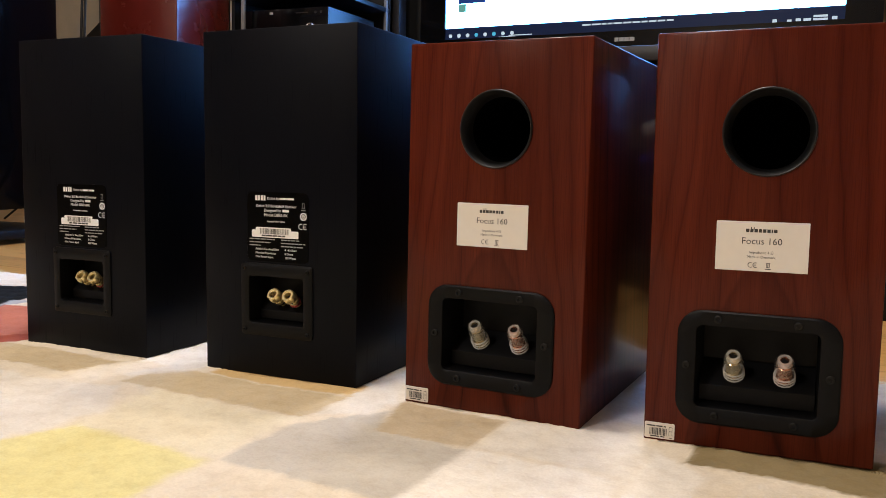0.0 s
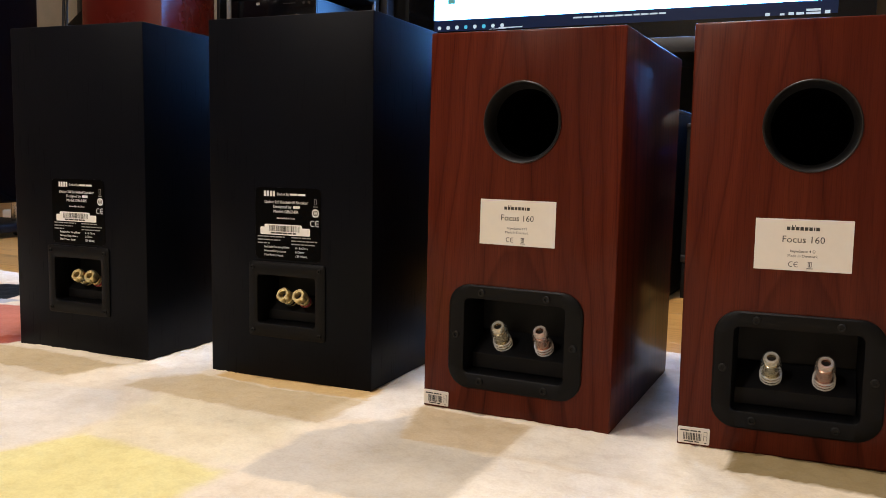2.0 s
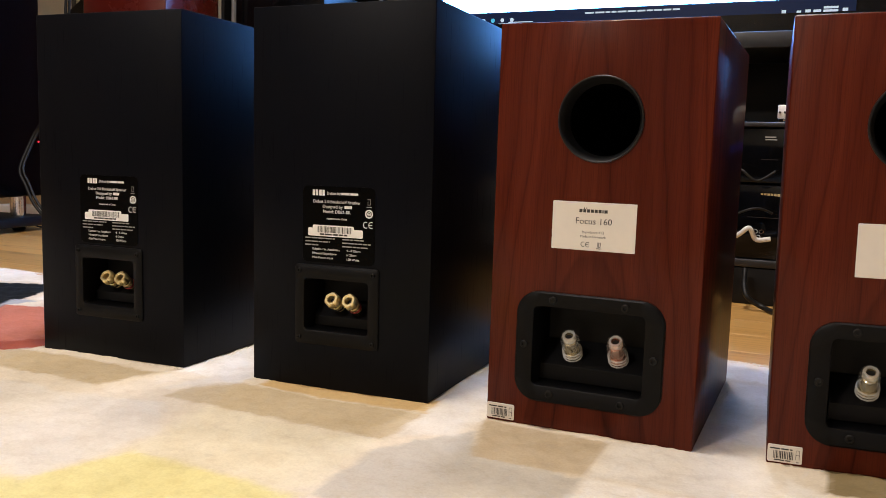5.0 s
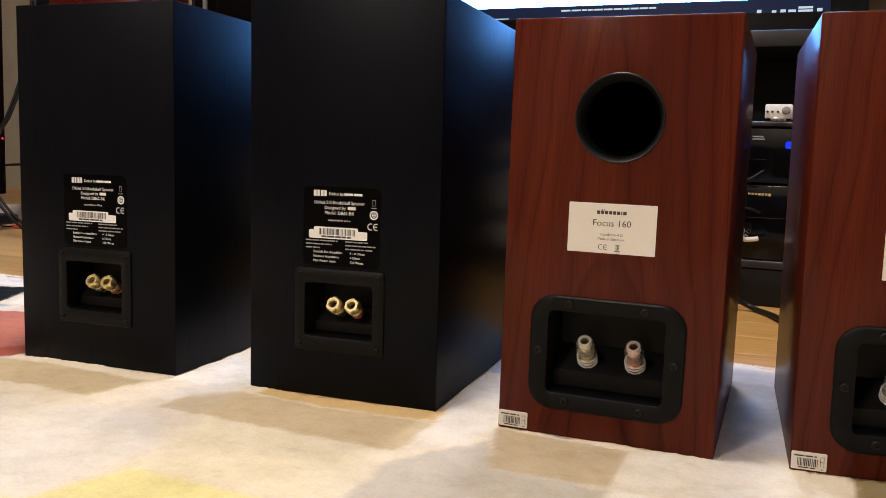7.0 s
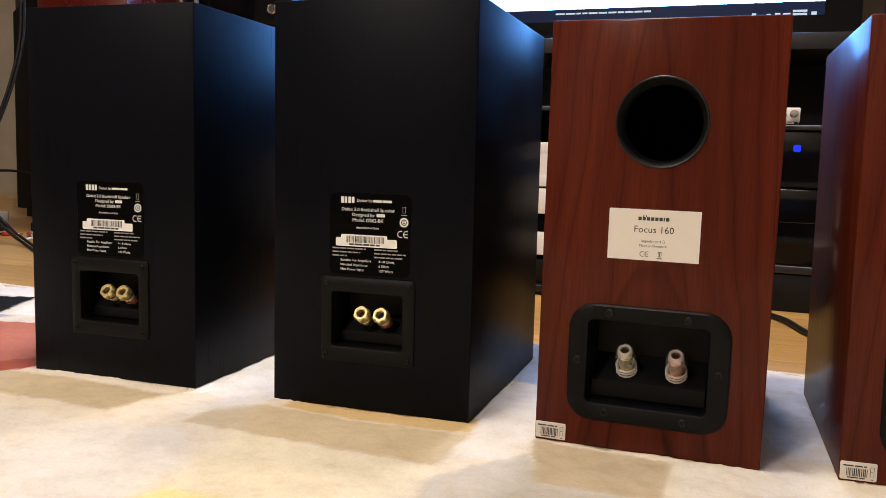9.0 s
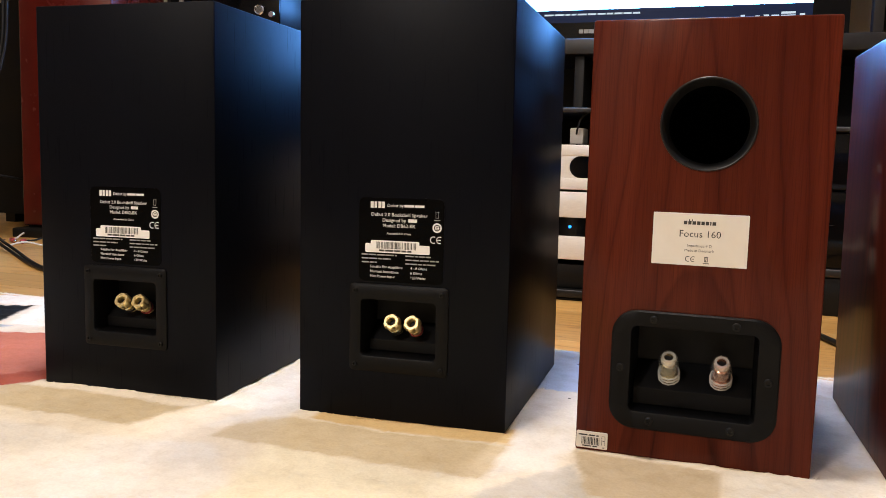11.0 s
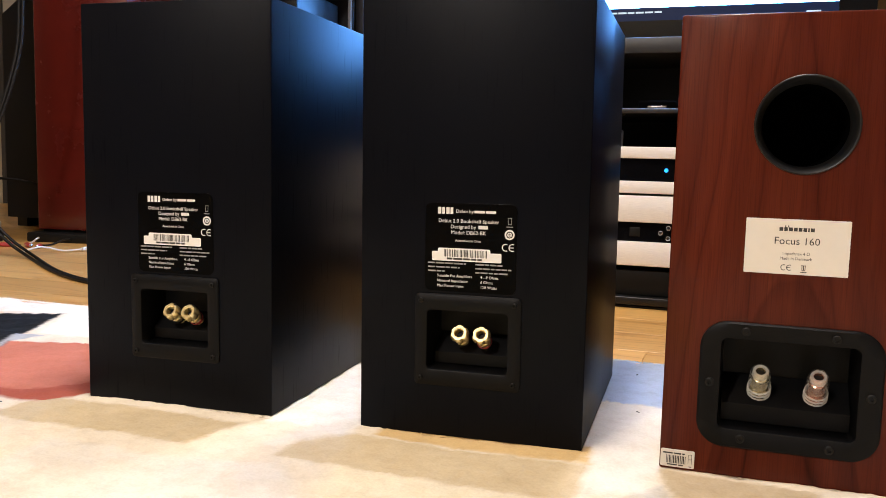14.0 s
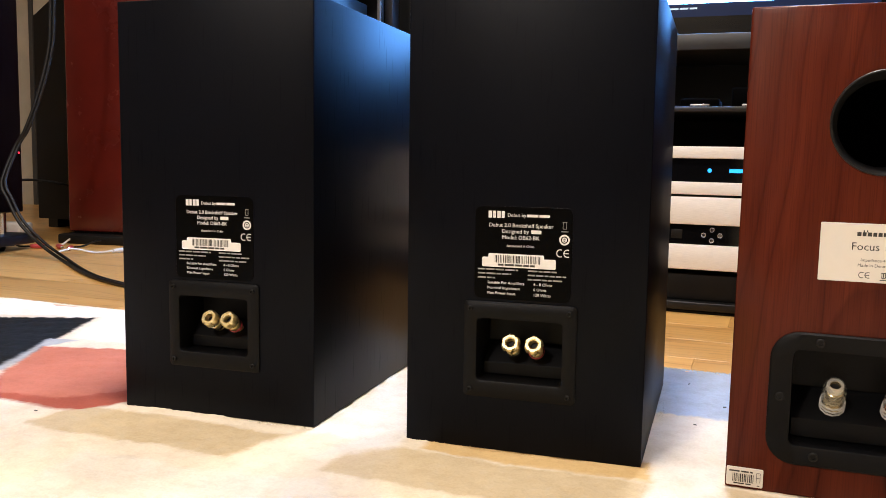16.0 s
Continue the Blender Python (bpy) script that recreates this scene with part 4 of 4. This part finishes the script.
tall_rack()
deck = thing("disc_player", pose(-1.965, 2.27, 0.604, 0, 0, 4), "black disc player with small front buttons", "disc player")
part("case", box(0.03, 0.352, 0.004, 0.30, 0, 0.112, 0.002), SATIN_BLACK, deck)
front = part("front_panel", box(0.028, 0.354, -0.006, 0.004, 0.001, 0.111, 0.002), GLOSS_BLACK, deck)
part("mark", box(0.135, 0.148, -0.0072, -0.006, 0.094, 0.102), DIM_PRINT, front)
part("slot", box(0.235, 0.280, -0.0072, -0.006, 0.094, 0.097), DARK_GREY, front)
for k in range(2):
    part("button", lathe([(0.004, 0), (0.004, 0.003), (0, 0.003)], pose(0.31 + 0.02 * k, -0.006, 0.095) @ FACING, 12), DARK_GREY, front)
part("knob", lathe([(0.016, 0), (0.016, 0.012), (0.013, 0.016), (0.011, 0.012), (0, 0.012)], pose(0.295, -0.006, 0.046) @ FACING, 24), CHROME, front, "round chrome knob")
part("knob", lathe([(0.009, 0), (0.009, 0.012), (0.008, 0.014), (0, 0.014)], pose(0.335, -0.006, 0.032) @ FACING, 20), CHROME, front, "small chrome knob")

door = structure("door_1", box(-3.60, -2.75, 3.125, 3.158, FLOOR_Z - 0.002, 2.03, 0.003), WALL_PAINT, "closed beige painted door in the wall", "door")
part("jamb", box(-3.625, -3.602, 3.12, 3.158, FLOOR_Z - 0.002, 2.05), DARK_PRINT, door)

HANG = [(-2.044, 1.74, 0.72), (-2.046, 1.735, 0.599), (-2.050, 1.73, 0.491), (-2.065, 1.71, 0.383), (-2.091, 1.69, 0.290), (-2.113, 1.68, 0.250), (-2.111, 1.64, 0.178), (-2.104, 1.63, 0.150),
        (-2.088, 1.63, 0.125), (-2.052, 1.63, 0.070), (-1.995, 1.635, 0.022), (-1.92, 1.62, -0.006), (-1.694, 1.464, -0.010), (-1.534, 1.385, -0.010), (-1.40, 1.36, -0.010), (-1.2, 1.40, -0.010)]
cable("speaker_cable", HANG, 0.0036, RUBBER, "black twin speaker cable hanging to the floor")
cable("speaker_cable", [(x - 0.007, y - 0.005, max(z - 0.004, -0.0108)) for x, y, z in HANG], 0.0040, RUBBER, "black twin speaker cable hanging to the floor")
cable("mains_lead", [(-2.95, 2.1, -0.011), (-2.75, 2.1, 0.10), (-2.58, 2.06, 0.14), (-2.48, 2.1, 0.145), (-2.40, 2.23, 0.11)], 0.004, RUBBER, "black mains lead by the wall")
for k, (x, y, turn) in enumerate(((-2.17, 1.772, 25), (-2.12, 1.80, -30), (-2.075, 1.795, -55), (-1.93, 1.80, 80))):
    plug = thing("audio_plug", pose(x, y, FLOOR_Z + 0.006, 0, 0, turn), "loose audio plug with a pink red sleeve on the floor" if k < 3 else "loose pale audio plug on the floor", "plug", "loose plugs")
    part("sleeve", lathe([(0.0, -0.012), (0.005, -0.012), (0.006, 0.0), (0.006, 0.022), (0.004, 0.024)], pose(0, 0, 0, 0, 90, 0), 14), PINK_PLUG if k < 3 else PALE_CABLE, plug)
    part("pin", lathe([(0.004, 0.024), (0.004, 0.032), (0.0016, 0.034), (0.0016, 0.042), (0, 0.042)], pose(0, 0, 0, 0, 90, 0), 12), CHROME, plug)
    part("lead", tube([(-0.012, 0, 0), (-0.05, 0.02, -0.002), (-0.09, 0.05, 0.008), (-0.14, 0.06, -0.002)], 0.0025), PALE_CABLE if k % 2 else RUBBER, plug)
strip = thing("power_strip", pose(-2.50, 1.99, FLOOR_Z, 0, 0, 8), "white power strip lying on the floor", "power strip")
part("case", box(-0.13, 0.055, -0.03, 0.03, 0, 0.04, 0.006), WHITE_PAPER, strip)
for k in range(3):
    part("socket", lathe([(0.019, 0.040), (0.019, 0.041), (0.017, 0.041), (0.016, 0.030), (0, 0.030)], pose(-0.095 + 0.06 * k, 0, 0), 18), WHITE_PAPER, strip)


# ---------------------------------------------------------------- patchwork rug
def carpet_mix(name):
    """Short cut pile, dyed by the weave's own colours, with tufts and tramped areas."""
    m, t, p = nodes_of(name)
    g = t.nodes.new("ShaderNodeNewGeometry")
    dye = t.nodes.new("ShaderNodeVertexColor")
    dye.layer_name = "dye"
    broad = node(t, "ShaderNodeTexNoise", Scale=9.0, Detail=5.0, Roughness=0.65)
    tuft = node(t, "ShaderNodeTexNoise", Scale=420.0, Detail=2.0)
    worn = node(t, "ShaderNodeTexNoise", Scale=46.0, Detail=4.0, Roughness=0.7)
    for n in (broad, tuft, worn):
        t.links.new(g.outputs["Position"], n.inputs["Vector"])
    washed = ramp(t, broad.outputs["Fac"], [(0.3, (0.86, 0.84, 0.80)), (0.62, (1.03, 1.03, 1.02))])
    fibres = ramp(t, tuft.outputs["Fac"], [(0.3, (0.94, 0.935, 0.925)), (0.62, (1, 1, 1))])
    tramped = ramp(t, worn.outputs["Fac"], [(0.30, (0.91, 0.89, 0.86)), (0.55, (1, 1, 1))])
    c = blend(t, 1.0, blend(t, 1.0, blend(t, 1.0, dye.outputs["Color"], washed, "MULTIPLY"), fibres, "MULTIPLY"), tramped, "MULTIPLY")
    t.links.new(c, p.inputs["Base Color"])
    p.inputs["Roughness"].default_value = 0.95
    p.inputs["Specular IOR Level"].default_value = 0.1
    h = node(t, "ShaderNodeBump", Strength=0.16, Distance=0.0015)
    t.links.new(tuft.outputs["Fac"], h.inputs["Height"])
    h2 = node(t, "ShaderNodeBump", Strength=0.20, Distance=0.004)
    t.links.new(worn.outputs["Fac"], h2.inputs["Height"])
    t.links.new(h.outputs["Normal"], h2.inputs["Normal"])
    t.links.new(h2.outputs["Normal"], p.inputs["Normal"])
    return m


PILE = carpet_mix("dyed_cut_pile")
CREAM = (0.76, 0.68, 0.545)
# dye and how softly its edge is woven, in metres
TONES = {
    "pale": ((0.74, 0.69, 0.60), 0.008), "white": ((0.85, 0.805, 0.72), 0.005), "yellow": ((0.76, 0.69, 0.34), 0.007), "straw": ((0.77, 0.70, 0.53), 0.012),
    "grey": ((0.57, 0.53, 0.455), 0.004), "brown": ((0.54, 0.44, 0.30), 0.003), "tan": ((0.58, 0.475, 0.31), 0.0035), "amber": ((0.62, 0.44, 0.21), 0.0025),
    "olive": ((0.27, 0.21, 0.11), 0.003), "red": ((0.52, 0.185, 0.125), 0.003), "dark_red": ((0.40, 0.105, 0.070), 0.003), "black": ((0.012, 0.014, 0.016), 0.002),
    "blue": ((0.42, 0.50, 0.62), 0.004), "slate": ((0.40, 0.43, 0.46), 0.003),
}
PATCHES = [
    ("yellow", [(-0.86, 0.20), (-0.46, 0.20), (-0.475, 0.555), (-0.635, 0.560), (-0.655, 0.48), (-0.80, 0.44)]),
    ("straw", [(-0.64, 0.563), (-0.478, 0.560), (-0.478, 0.675), (-0.66, 0.675)]),
    ("pale", [(-0.90, 0.50), (-0.66, 0.49), (-0.645, 0.60), (-0.70, 0.66), (-0.90, 0.64)]),
    ("grey", [(-0.470, 0.558), (-0.300, 0.555), (-0.312, 0.682), (-0.402, 0.682), (-0.425, 0.74), (-0.475, 0.655)]),
    ("brown", [(-0.402, 0.684), (-0.312, 0.684), (-0.314, 0.765), (-0.432, 0.775)]),
    ("pale", [(-0.488, 0.69), (-0.436, 0.72), (-0.42, 0.94), (-0.50, 0.94)]),
    ("white", [(-0.310, 0.540), (-0.182, 0.545), (-0.180, 0.682), (-0.312, 0.683)]),
    ("pale", [(-0.312, 0.686), (-0.180, 0.684), (-0.182, 0.76), (-0.205, 0.80), (-0.312, 0.768)]),
    ("white", [(-0.178, 0.640), (-0.135, 0.640), (-0.130, 0.715), (-0.178, 0.762)]),
    ("tan", [(-0.715, 0.680), (-0.480, 0.678), (-0.482, 0.754), (-0.664, 0.752), (-0.716, 0.742)]),
    ("amber", [(-0.664, 0.755), (-0.480, 0.756), (-0.487, 0.800), (-0.664, 0.790)]),
    ("tan", [(-1.005, 0.672), (-0.795, 0.674), (-0.785, 0.742), (-0.995, 0.735)]),
    ("white", [(-0.772, 0.755), (-0.685, 0.752), (-0.690, 1.06), (-0.785, 1.06)]),
    ("pale", [(-0.735, 0.70), (-0.685, 0.745), (-0.690, 0.80), (-0.72, 0.76)]),
    ("olive", [(-0.150, 0.742), (0.16, 0.738), (0.16, 0.84), (-0.150, 0.812)]),
    ("dark_red", [(-1.165, 0.792), (-1.00, 0.87), (-0.945, 0.84), (-0.945, 0.80), (-0.998, 0.718), (-1.105, 0.716)]),
    ("red", [(-1.225, 0.900), (-1.120, 0.930), (-0.955, 0.848), (-1.035, 0.746), (-1.105, 0.728), (-1.165, 0.792)]),
    ("black", [(-1.60, 0.93), (-1.420, 1.012), (-1.298, 1.068), (-1.234, 0.925), (-1.172, 0.798), (-1.40, 0.78)]),
    ("slate", [(-1.248, 0.935), (-1.205, 0.945), (-1.225, 0.902), (-1.168, 0.794), (-1.178, 0.79), (-1.24, 0.915)]),
    ("white", [(-1.70, 1.02), (-1.44, 1.022), (-1.290, 1.076), (-1.225, 0.950), (-1.08, 0.955), (-1.05, 1.132), (-1.70, 1.128)]),
    ("blue", [(-0.560, 0.945), (-0.385, 0.945), (-0.39, 1.134), (-0.545, 1.130)]),
    ("pale", [(-0.235, 0.82), (-0.16, 0.82), (-0.17, 1.03), (-0.245, 1.03)]),
    ("white", [(-0.27, 1.04), (-0.10, 1.04), (-0.10, 1.134), (-0.27, 1.134)]),
]


def weave(x, y):
    """The dye at every (x, y): patches laid over one another with wavering, soft edges."""
    wob = 0.0028 * np.sin(23 * x + 2.1 * np.sin(17 * y)) * np.sin(19 * y + 1.3) + 0.0011 * np.sin(97 * x + 3 * np.sin(61 * y)) + 0.0010 * np.sin(113 * y + 2 * np.sin(83 * x)) \
        + 0.0006 * np.random.standard_normal(x.shape)
    dye = np.tile(np.array(CREAM), (len(x), 1))
    for tone, corners in PATCHES:
        colour, soft = TONES[tone]
        inside, near = np.zeros(len(x), bool), np.full(len(x), 9.0)
        for (ax, ay), (bx, by) in zip(corners, corners[1:] + corners[:1]):
            ex, ey = bx - ax, by - ay
            u = np.clip(((x - ax) * ex + (y - ay) * ey) / (ex * ex + ey * ey), 0, 1)
            near = np.minimum(near, np.hypot(x - ax - u * ex, y - ay - u * ey))
            inside ^= ((ay > y) != (by > y)) & (x < (y - ay) / (ey if ey else 1e-9) * ex + ax)
        d = np.where(inside, near, -near) + wob * min(1.0, soft / 0.006)
        a = np.clip(0.5 + d / (2 * soft), 0, 1)
        a = (a * a * (3 - 2 * a))[:, None]
        dye = dye * (1 - a) + np.array(colour) * a
    return dye


def sheet(name, x0, x1, y0, y1, step, parent):
    """A stretch of pile with its dye, uneven by a millimetre or so."""
    nx, ny = int((x1 - x0) / step) + 1, int((y1 - y0) / step) + 1
    gx, gy = np.meshgrid(np.linspace(x0, x1, nx), np.linspace(y0, y1, ny))
    x, y = gx.ravel(), gy.ravel()
    z = -FLOOR_Z + 0.0011 * np.sin(31 * x + 2 * np.sin(23 * y)) * np.sin(27 * y) + 0.0007 * np.sin(140 * x) * np.sin(151 * y + 40 * x) + 0.0004 * np.random.standard_normal(x.shape) + 0.0004
    edge = np.minimum(1.13 + 0.0035 * np.sin(41 * x) + 0.002 * np.sin(173 * x) - y, 0.006)
    z = z - np.where(edge < 0.006, (0.006 - edge) * 0.8, 0)
    idx = np.arange(nx * ny).reshape(ny, nx)
    quads = np.stack([idx[:-1, :-1], idx[:-1, 1:], idx[1:, 1:], idx[1:, :-1]], -1).reshape(-1, 4)
    mesh = bpy.data.meshes.new(name)
    mesh.from_pydata(np.stack([x, y, z], 1).tolist(), [], quads.tolist())
    mesh.materials.append(PILE)
    layer = mesh.attributes.new("dye", "FLOAT_COLOR", "POINT")
    layer.data.foreach_set("color", np.hstack([weave(x, y), np.ones((len(x), 1))]).astype(np.float32).ravel())
    mesh.polygons.foreach_set("use_smooth", np.ones(len(mesh.polygons), bool))
    ob = new(name, mesh)
    ob.parent = parent
    return ob


def fringe(name, lines, parent):
    """Small pointed tufts along lines (a, b, count), leaning anyhow."""
    r = np.random.default_rng(4)
    base = []
    for (ax, ay), (bx, by), count in lines:
        u = r.random(count)
        out = r.normal(0, 0.0012, (count, 2))
        base.append(np.stack([ax + (bx - ax) * u, ay + (by - ay) * u], 1) + out)
    p = np.vstack(base)
    n = len(p)
    wide, tall = r.uniform(0.0009, 0.0021, n), r.uniform(0.0010, 0.0022, n)
    tip = p + r.normal(0, 0.0006, (n, 2))
    z0 = -FLOOR_Z - 0.0006
    rim = [np.stack([p[:, 0] + wide * np.cos(a), p[:, 1] + wide * np.sin(a), np.full(n, z0)], 1) for a in (0.4, 1.97, 3.54, 5.11)]
    v = np.concatenate(rim + [np.stack([tip[:, 0], tip[:, 1], z0 + tall], 1)])
    mesh = bpy.data.meshes.new(name)
    k = np.arange(n)
    mesh.from_pydata(v.tolist(), [], np.concatenate([np.stack([k + i * n, k + (i + 1) % 4 * n, k + 4 * n], 1) for i in range(4)]).tolist())
    mesh.polygons.foreach_set("use_smooth", np.ones(len(mesh.polygons), bool))
    mesh.materials.append(PILE)
    layer = mesh.attributes.new("dye", "FLOAT_COLOR", "POINT")
    layer.data.foreach_set("color", np.hstack([weave(v[:, 0], v[:, 1]), np.ones((len(v), 1))]).astype(np.float32).ravel())
    ob = new(name, mesh)
    ob.parent = parent
    return tagged(ob, kind="stuff")


rug = thing("patchwork_rug", pose(0, 0, FLOOR_Z), "cream patchwork rug with yellow, tan, red and black patches", "rug")
part("backing", box(-1.78, 0.78, -1.0, 1.126, 0.0, -FLOOR_Z - 0.006, 0.002), LABEL_GREY, rug, "pale woven backing")
sheet("carpet_surface", -1.78, 0.30, 0.30, 1.142, 0.004, rug)
sheet("carpet_surface", 0.30, 0.78, 0.30, 1.142, 0.02, rug)
sheet("carpet_surface", -1.78, 0.78, -1.0, 0.30, 0.02, rug)
fringe("loose_nap", [((-0.4256, 0.780), (-0.247, 0.783), 650), ((-0.19, 0.790), (-0.010, 0.803), 650), ((-0.682, 0.776), (-0.488, 0.785), 650), ((-0.959, 0.754), (-0.765, 0.766), 650),
                 ((-0.246, 0.785), (-0.250, 1.03), 700), ((-0.487, 0.787), (-0.50, 1.04), 700), ((-0.764, 0.768), (-0.78, 1.02), 700), ((-0.427, 0.782), (-0.43, 1.03), 500),
                 ((-0.192, 0.792), (-0.21, 1.04), 500), ((-1.7, 1.128), (0.2, 1.128), 5000)], rug)


def lint(spots):
    """Crumbs of dark lint on the pile, a few millimetres long."""
    bm, r = bmesh.new(), random.Random(9)
    for x, y in spots:
        turn = r.uniform(0, math.pi)
        dx, dy = 0.0016 * math.cos(turn), 0.0016 * math.sin(turn)
        loops = [[(x + k * dx + 0.0005 * math.cos(a) * dy / 0.0016, y + k * dy - 0.0005 * math.cos(a) * dx / 0.0016, -FLOOR_Z + 0.0016 + 0.0005 * math.sin(a)) for a in (0.3, 1.9, 3.4, 5.0)] for k in (-1, 0.2, 1)]
        skin(bm, loops, True, True)
    return bm


crumbs = part("lint", lint([(-0.515, 1.010), (-0.480, 1.060), (-0.440, 0.985), (-0.462, 0.915), (-1.020, 0.700), (-0.090, 0.690)]), DARK_PRINT, rug)
tagged(crumbs, kind="stuff")


# ---------------------------------------------------------------- floor boards
row, shared = 0, {}
y = 1.02
while y < 3.10:
    x = -4.4 + (0.31 * row) % 0.9
    while x < 1.6:
        if 0.9 not in shared:
            bm = add_box(bmesh.new(), 0.0002, 0.8998, 0.0002, 0.1198, -0.0055, 0.0, 0.0004, 1)
            mesh = bpy.data.meshes.new("board")
            bm.to_mesh(mesh)
            bm.free()
            mesh.materials.append(BOARD)
            shared[0.9] = mesh
        ob = new("board", shared[0.9])
        ob.parent = floor
        ob.matrix_basis = pose(x, y, FLOOR_Z)
        x += 0.9
    y += 0.12
    row += 1
